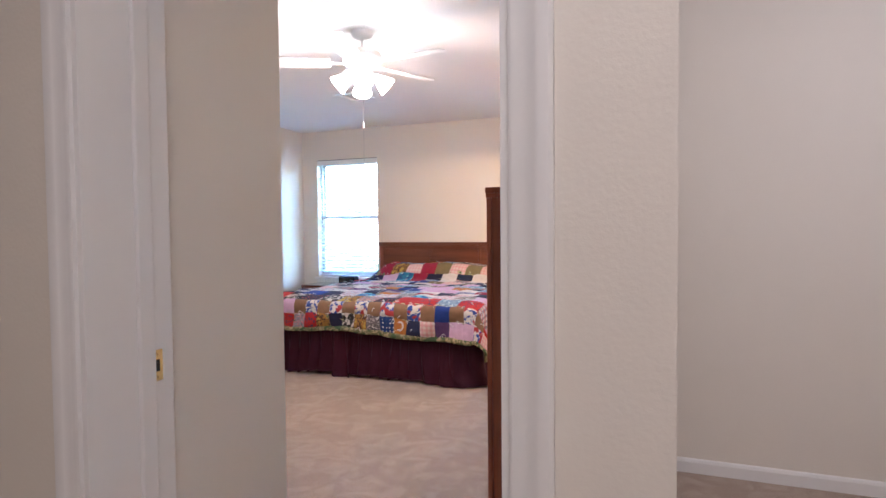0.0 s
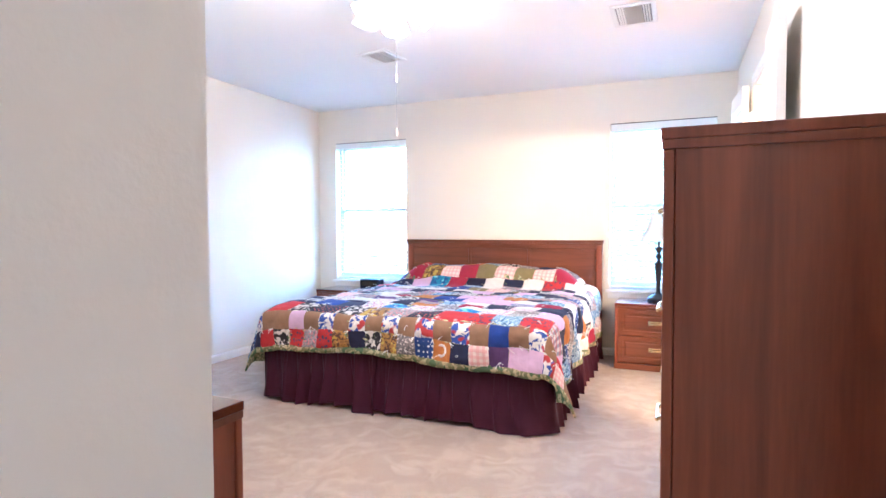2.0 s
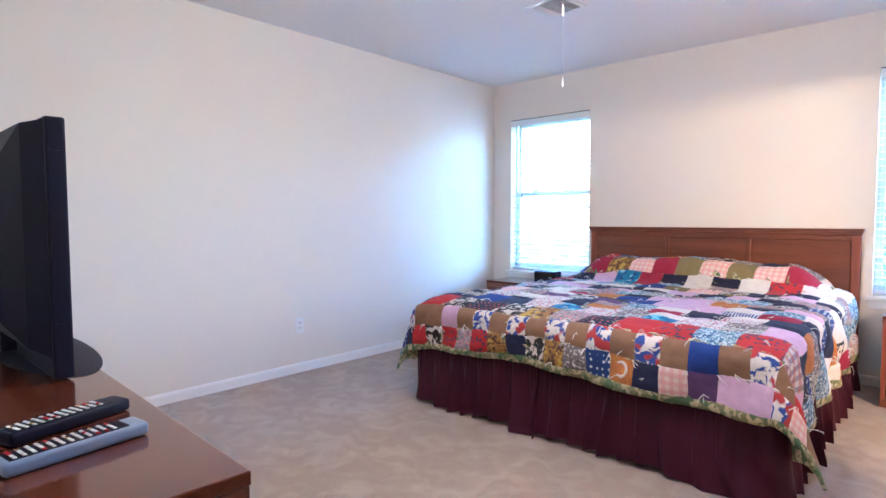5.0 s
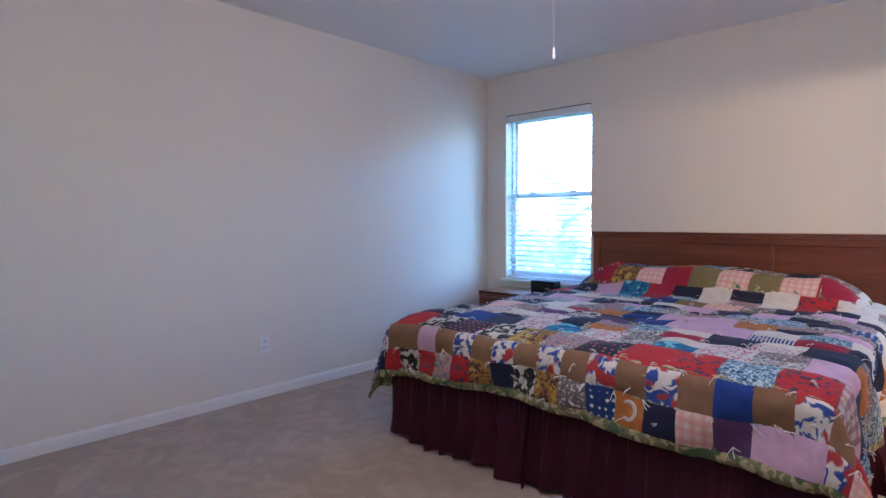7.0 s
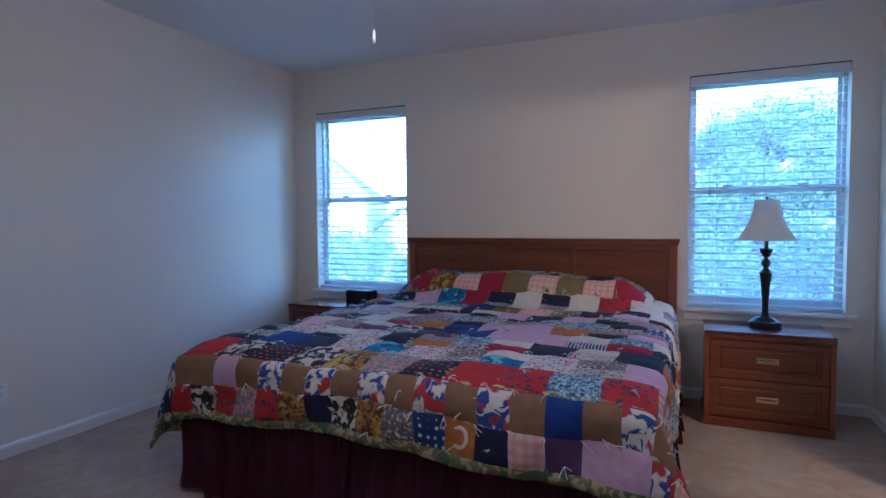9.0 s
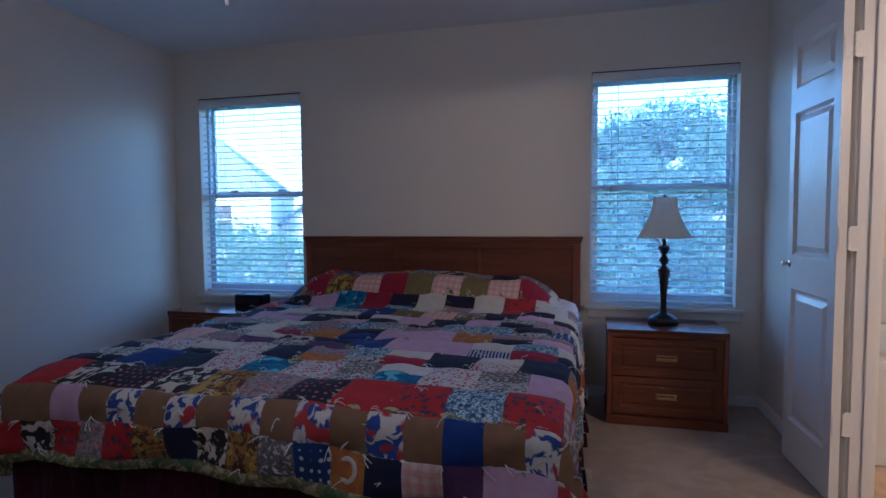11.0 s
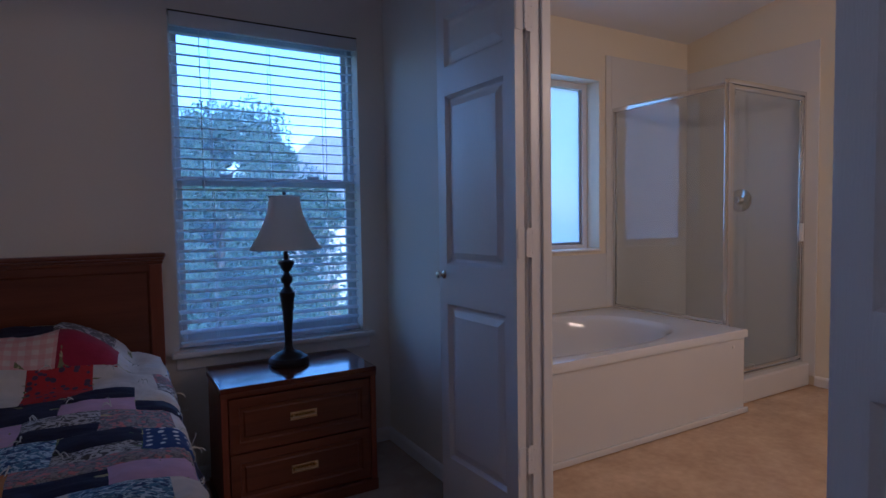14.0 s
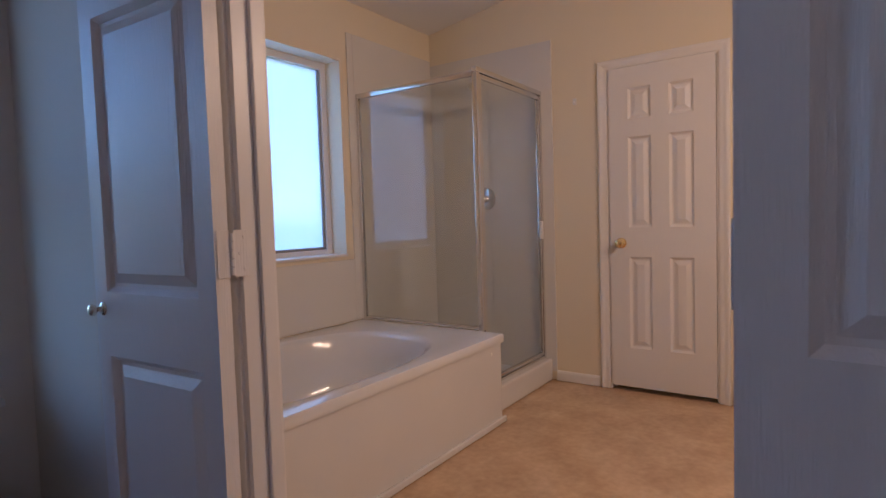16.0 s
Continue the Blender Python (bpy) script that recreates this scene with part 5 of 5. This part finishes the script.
hk = thing("robe_hook", pose(XE - 0.0005, -0.848, 1.88), "small white robe hook on the bathroom wall", "hook")
part("plate", box(B(), -0.006, 0.0, -0.012, 0.012, -0.02, 0.02, 0.002), M_PLATE, hk)
part("prong", box(B(), -0.03, -0.006, -0.005, 0.005, -0.015, -0.004, 0.003), M_PLATE, hk)


# ---- outside ----
M_GRASS = material("lawn", (0.075, 0.11, 0.035), 0.95, vary=0.8, scale=0.6, fine=0.5, fine_scale=30, bump=0.5)
M_SIDING = material("pale_siding", (0.58, 0.53, 0.45), 0.8, vary=0.2, scale=1.5, fine=0.2, fine_scale=20)
M_ROOF = material("grey_shingle", (0.16, 0.16, 0.17), 0.9, vary=0.5, scale=2, fine=0.6, fine_scale=25, bump=0.6)


def leaves(name, dark, light):
    """Thin blades that pass half of the light on, each of its own green."""
    m = bpy.data.materials.new(name)
    m.use_nodes = True
    n, ln = m.node_tree.nodes, m.node_tree.links.new
    n.remove(n["Principled BSDF"])
    g, tc, tx = n.new("ShaderNodeNewGeometry"), n.new("ShaderNodeTexCoord"), n.new("ShaderNodeTexNoise")
    tx.inputs["Scale"].default_value = 1.1
    ln(tc.outputs["Object"], tx.inputs["Vector"])
    ad = n.new("ShaderNodeMath")
    ad.operation, ad.use_clamp = "MULTIPLY_ADD", True
    ad.inputs[1].default_value = 0.5
    ln(g.outputs["Random Per Island"], ad.inputs[0])
    sh = n.new("ShaderNodeMath")
    sh.operation = "MULTIPLY_ADD"
    sh.inputs[1].default_value, sh.inputs[2].default_value = 2.0, -0.75
    ln(tx.outputs["Fac"], sh.inputs[0])
    ln(sh.outputs[0], ad.inputs[2])
    mc = n.new("ShaderNodeMix")
    mc.data_type = "RGBA"
    mc.inputs[6].default_value, mc.inputs[7].default_value = (*dark, 1), (*light, 1)
    ln(ad.outputs[0], mc.inputs[0])
    d, tr, mx = n.new("ShaderNodeBsdfDiffuse"), n.new("ShaderNodeBsdfTranslucent"), n.new("ShaderNodeMixShader")
    ln(mc.outputs[2], d.inputs[0]), ln(mc.outputs[2], tr.inputs[0])
    mx.inputs[0].default_value = 0.45
    ln(d.outputs[0], mx.inputs[1]), ln(tr.outputs[0], mx.inputs[2])
    ln(mx.outputs[0], n["Material Output"].inputs[0])
    return m


M_LEAF = leaves("tree_leaves", (0.055, 0.092, 0.070), (0.115, 0.165, 0.120))
M_BUSH = leaves("shrub_leaves", (0.06, 0.10, 0.045), (0.13, 0.18, 0.085))
M_BARK = material("bark", (0.10, 0.075, 0.055), 0.9, vary=0.6, scale=5, fine=0.5, fine_scale=40, bump=0.8)
M_FENCE = material("cedar_fence", (0.26, 0.17, 0.10), 0.85, vary=0.6, scale=3, fine=0.3, fine_scale=40, bump=0.3)
G = -3.1
structure("ground", box(B(), -900, 900, 0.3, 1500, G - 0.5, G), M_GRASS, "lawn behind the house", "ground")


def house(x, y, w, d, eave, ridge, turn, label, gable_front, windows):
    h = thing("house", pose(x, y, G, 0, 0, turn), label, "house")
    e, r = eave - G, ridge - G
    part("wall", box(B(), -w / 2, w / 2, 0, d, 0, e), M_SIDING, h)
    bm = B()
    o = 0.4
    if gable_front:
        ps = [(-w / 2 - o, e - 0.2), (0, r), (w / 2 + o, e - 0.2)]
        f = [bm.verts.new((a, -o, z)) for a, z in ps]
        k = [bm.verts.new((a, d + o, z)) for a, z in ps]
        bm.faces.new((f[0], f[1], k[1], k[0])), bm.faces.new((f[1], f[2], k[2], k[1]))
        g = B()
        g.faces.new([g.verts.new(p) for p in ((-w / 2, -0.002, e), (w / 2, -0.002, e), (0, -0.002, r - 0.15))])
        g.faces.new([g.verts.new(p) for p in ((-w / 2, 0.1, e), (0, 0.1, r - 0.15), (w / 2, 0.1, e))])
        part("gable", g, M_SIDING, h)
    else:
        q = min(d, w) * 0.42
        c = [bm.verts.new(p) for p in ((-w / 2 - o, -o, e), (w / 2 + o, -o, e), (w / 2 + o, d + o, e), (-w / 2 - o, d + o, e))]
        t = [bm.verts.new((-w / 2 + q, d / 2, r)), bm.verts.new((w / 2 - q, d / 2, r))]
        bm.faces.new((c[0], c[1], t[1], t[0])), bm.faces.new((c[2], c[3], t[0], t[1])), bm.faces.new((c[1], c[2], t[1])), bm.faces.new((c[3], c[0], t[0]))
        bm.faces.new(c[::-1])
    rf = part("roof", bm, M_ROOF, h)
    if gable_front:
        sl = rf.modifiers.new("thick", "SOLIDIFY")
        sl.thickness = 0.18
    for wx, wz, ww, wh in windows:
        wd = part("window", box(B(), wx - ww / 2 - 0.09, wx + ww / 2 + 0.09, -0.06, -0.002, wz - wh / 2 - 0.09, wz + wh / 2 + 0.09), M_TRIM, h)
        for s in (-1, 1):
            part("pane", box(B(), wx - ww / 2 + 0.03, wx + ww / 2 - 0.03, -0.075, -0.061, wz + min(s, 0) * wh / 2 + 0.03, wz + max(s, 0) * wh / 2 - 0.03), M_SCREEN, wd)
    return h


house(13.6, 25, 11, 9, 2.1, 6.3, -14, "pale two-storey neighbouring house with a grey hip roof", False, [(-3.2, 4.25, 1.0, 1.5), (0.5, 4.25, 1.0, 1.5), (-3.2, 1.4, 1.6, 1.5), (3.5, 4.25, 1.0, 1.5)])
house(-19, 22, 11, 10, 2.6, 6.4, 22, "pale two-storey neighbouring house with a grey hip roof", False, [(3.0, 4.2, 0.9, 1.6), (-2, 4.2, 0.9, 1.6), (3.0, 1.4, 1.5, 1.5)])
house(-13.2, 27, 5.5, 8, -0.2, 2.2, 12, "low pale neighbouring house with a grey gable", True, [(0, 1.5, 1.2, 1.3)])
house(-1.5, 46, 14, 9, 1.2, 4.4, 0, "distant pale house with a grey hip roof", False, [(-4, 3, 1, 1.4), (0, 3, 1, 1.4), (4, 3, 1, 1.4)])


def tree(x, y, top, radius, trunk_h, seed, label, name="tree", leaf=M_LEAF, count=5200):
    """A tapered trunk with limbs, and a crown of many small leaf blades in uneven clumps."""
    rnd = random.Random(seed)
    t = thing(name, pose(x, y, G), label, "tree" if name == "tree" else "shrub")
    h = top - G
    bm = B()

    def limb(p, q, r0, r1, n=6):
        ax = (q - p).normalized()
        s = ax.orthogonal().normalized()
        w = ax.cross(s)
        last = None
        for i in range(n + 1):
            f = i / n
            c = p.lerp(q, f) + Vector((noise.noise((f * 2, seed, 1)), noise.noise((f * 2, seed, 2)), 0)) * 0.12 * f
            r = r0 + (r1 - r0) * f
            ring = [bm.verts.new(c + s * r * math.cos(k * math.pi / 4) + w * r * math.sin(k * math.pi / 4)) for k in range(8)]
            if last:
                for k in range(8):
                    bm.faces.new((last[k], last[(k + 1) % 8], ring[(k + 1) % 8], ring[k]))
            last = ring

    limb(Vector((0, 0, -0.1)), Vector((0.1, 0, h * 0.8)), 0.05 * radius + 0.06, 0.03)
    clumps = []
    for k in range(62):
        a, f = rnd.uniform(0, 6.283), rnd.random()
        z = trunk_h + (h - trunk_h) * (0.05 + 0.9 * f)
        rr = radius * (0.35 + 0.65 * math.sin(math.pi * min(1, 0.2 + 0.8 * f)) ** 0.8) * rnd.uniform(0.30, 1.12)
        c = Vector((rr * math.cos(a), rr * math.sin(a), z))
        clumps.append((c, rnd.uniform(0.18, 0.38) * radius))
        if k < 14:
            limb(Vector((0, 0, max(trunk_h * 0.7, z - rr * 0.7))), c, 0.05, 0.012, 4)
    part("trunk", bm, M_BARK, t, smooth=50)
    vs, fs = [], []
    for c, r in clumps:
        for k in range(count // len(clumps)):
            d = Vector((rnd.gauss(0, 1), rnd.gauss(0, 1), rnd.gauss(0, 0.8))).normalized() * r * rnd.random() ** 0.4
            p = c + d
            if p.z < 0.05:
                continue
            a = Vector((rnd.uniform(-1, 1), rnd.uniform(-1, 1), rnd.uniform(-1, 1))).normalized()
            b = a.orthogonal().normalized()
            s = rnd.uniform(0.04, 0.085)
            n = len(vs)
            vs += [p - a * s, p + b * s * 0.5, p + a * s, p - b * s * 0.5]
            fs.append((n, n + 1, n + 2, n + 3))
    me = bpy.data.meshes.new("crown")
    me.from_pydata(vs, [], fs)
    me.materials.append(leaf)
    o = new("crown", me)
    o.parent = t
    return t


tree(5.0, 12.5, 3.95, 2.55, 1.4, 4, "leafy green shade tree behind the house", count=90000)
tree(4.0, 19.5, 2.8, 2.4, 1.6, 9, "leafy green tree behind the house", count=30000)
tree(2.6, 15.5, 1.8, 2.0, 1.2, 14, "leafy green tree behind the house", count=24000)
for k, (x, y, tp, r) in enumerate(((-6.5, 13, 0.4, 1.9), (-9.5, 15.5, 0.8, 2.2), (-4.0, 15, -0.2, 1.8), (-8.0, 11.0, -0.6, 1.6), (-12.5, 18, 0.9, 2.2))):
    tree(x, y, tp, r, 0.5, 20 + k, "pale green leafy garden shrub", "garden_shrub", M_BUSH, 6000)
fence = thing("garden_fence", pose(0, 20.0, G), "weathered cedar board garden fence", "fence")
bm = box(B(), -0.068, 0.068, 0, 0.02, 0, 1.8, 0.004, 1)
me = finish("board", bm, M_FENCE)
for k in range(150):
    o = new("board", me)
    o.parent, o.location = fence, (-10.5 + k * 0.142, random.uniform(-0.004, 0.004), random.uniform(-0.02, 0.02) + 0.02)
for z in (0.3, 1.5):
    part("rail", box(B(), -10.6, 10.8, 0.021, 0.06, z, z + 0.09), M_FENCE, fence)
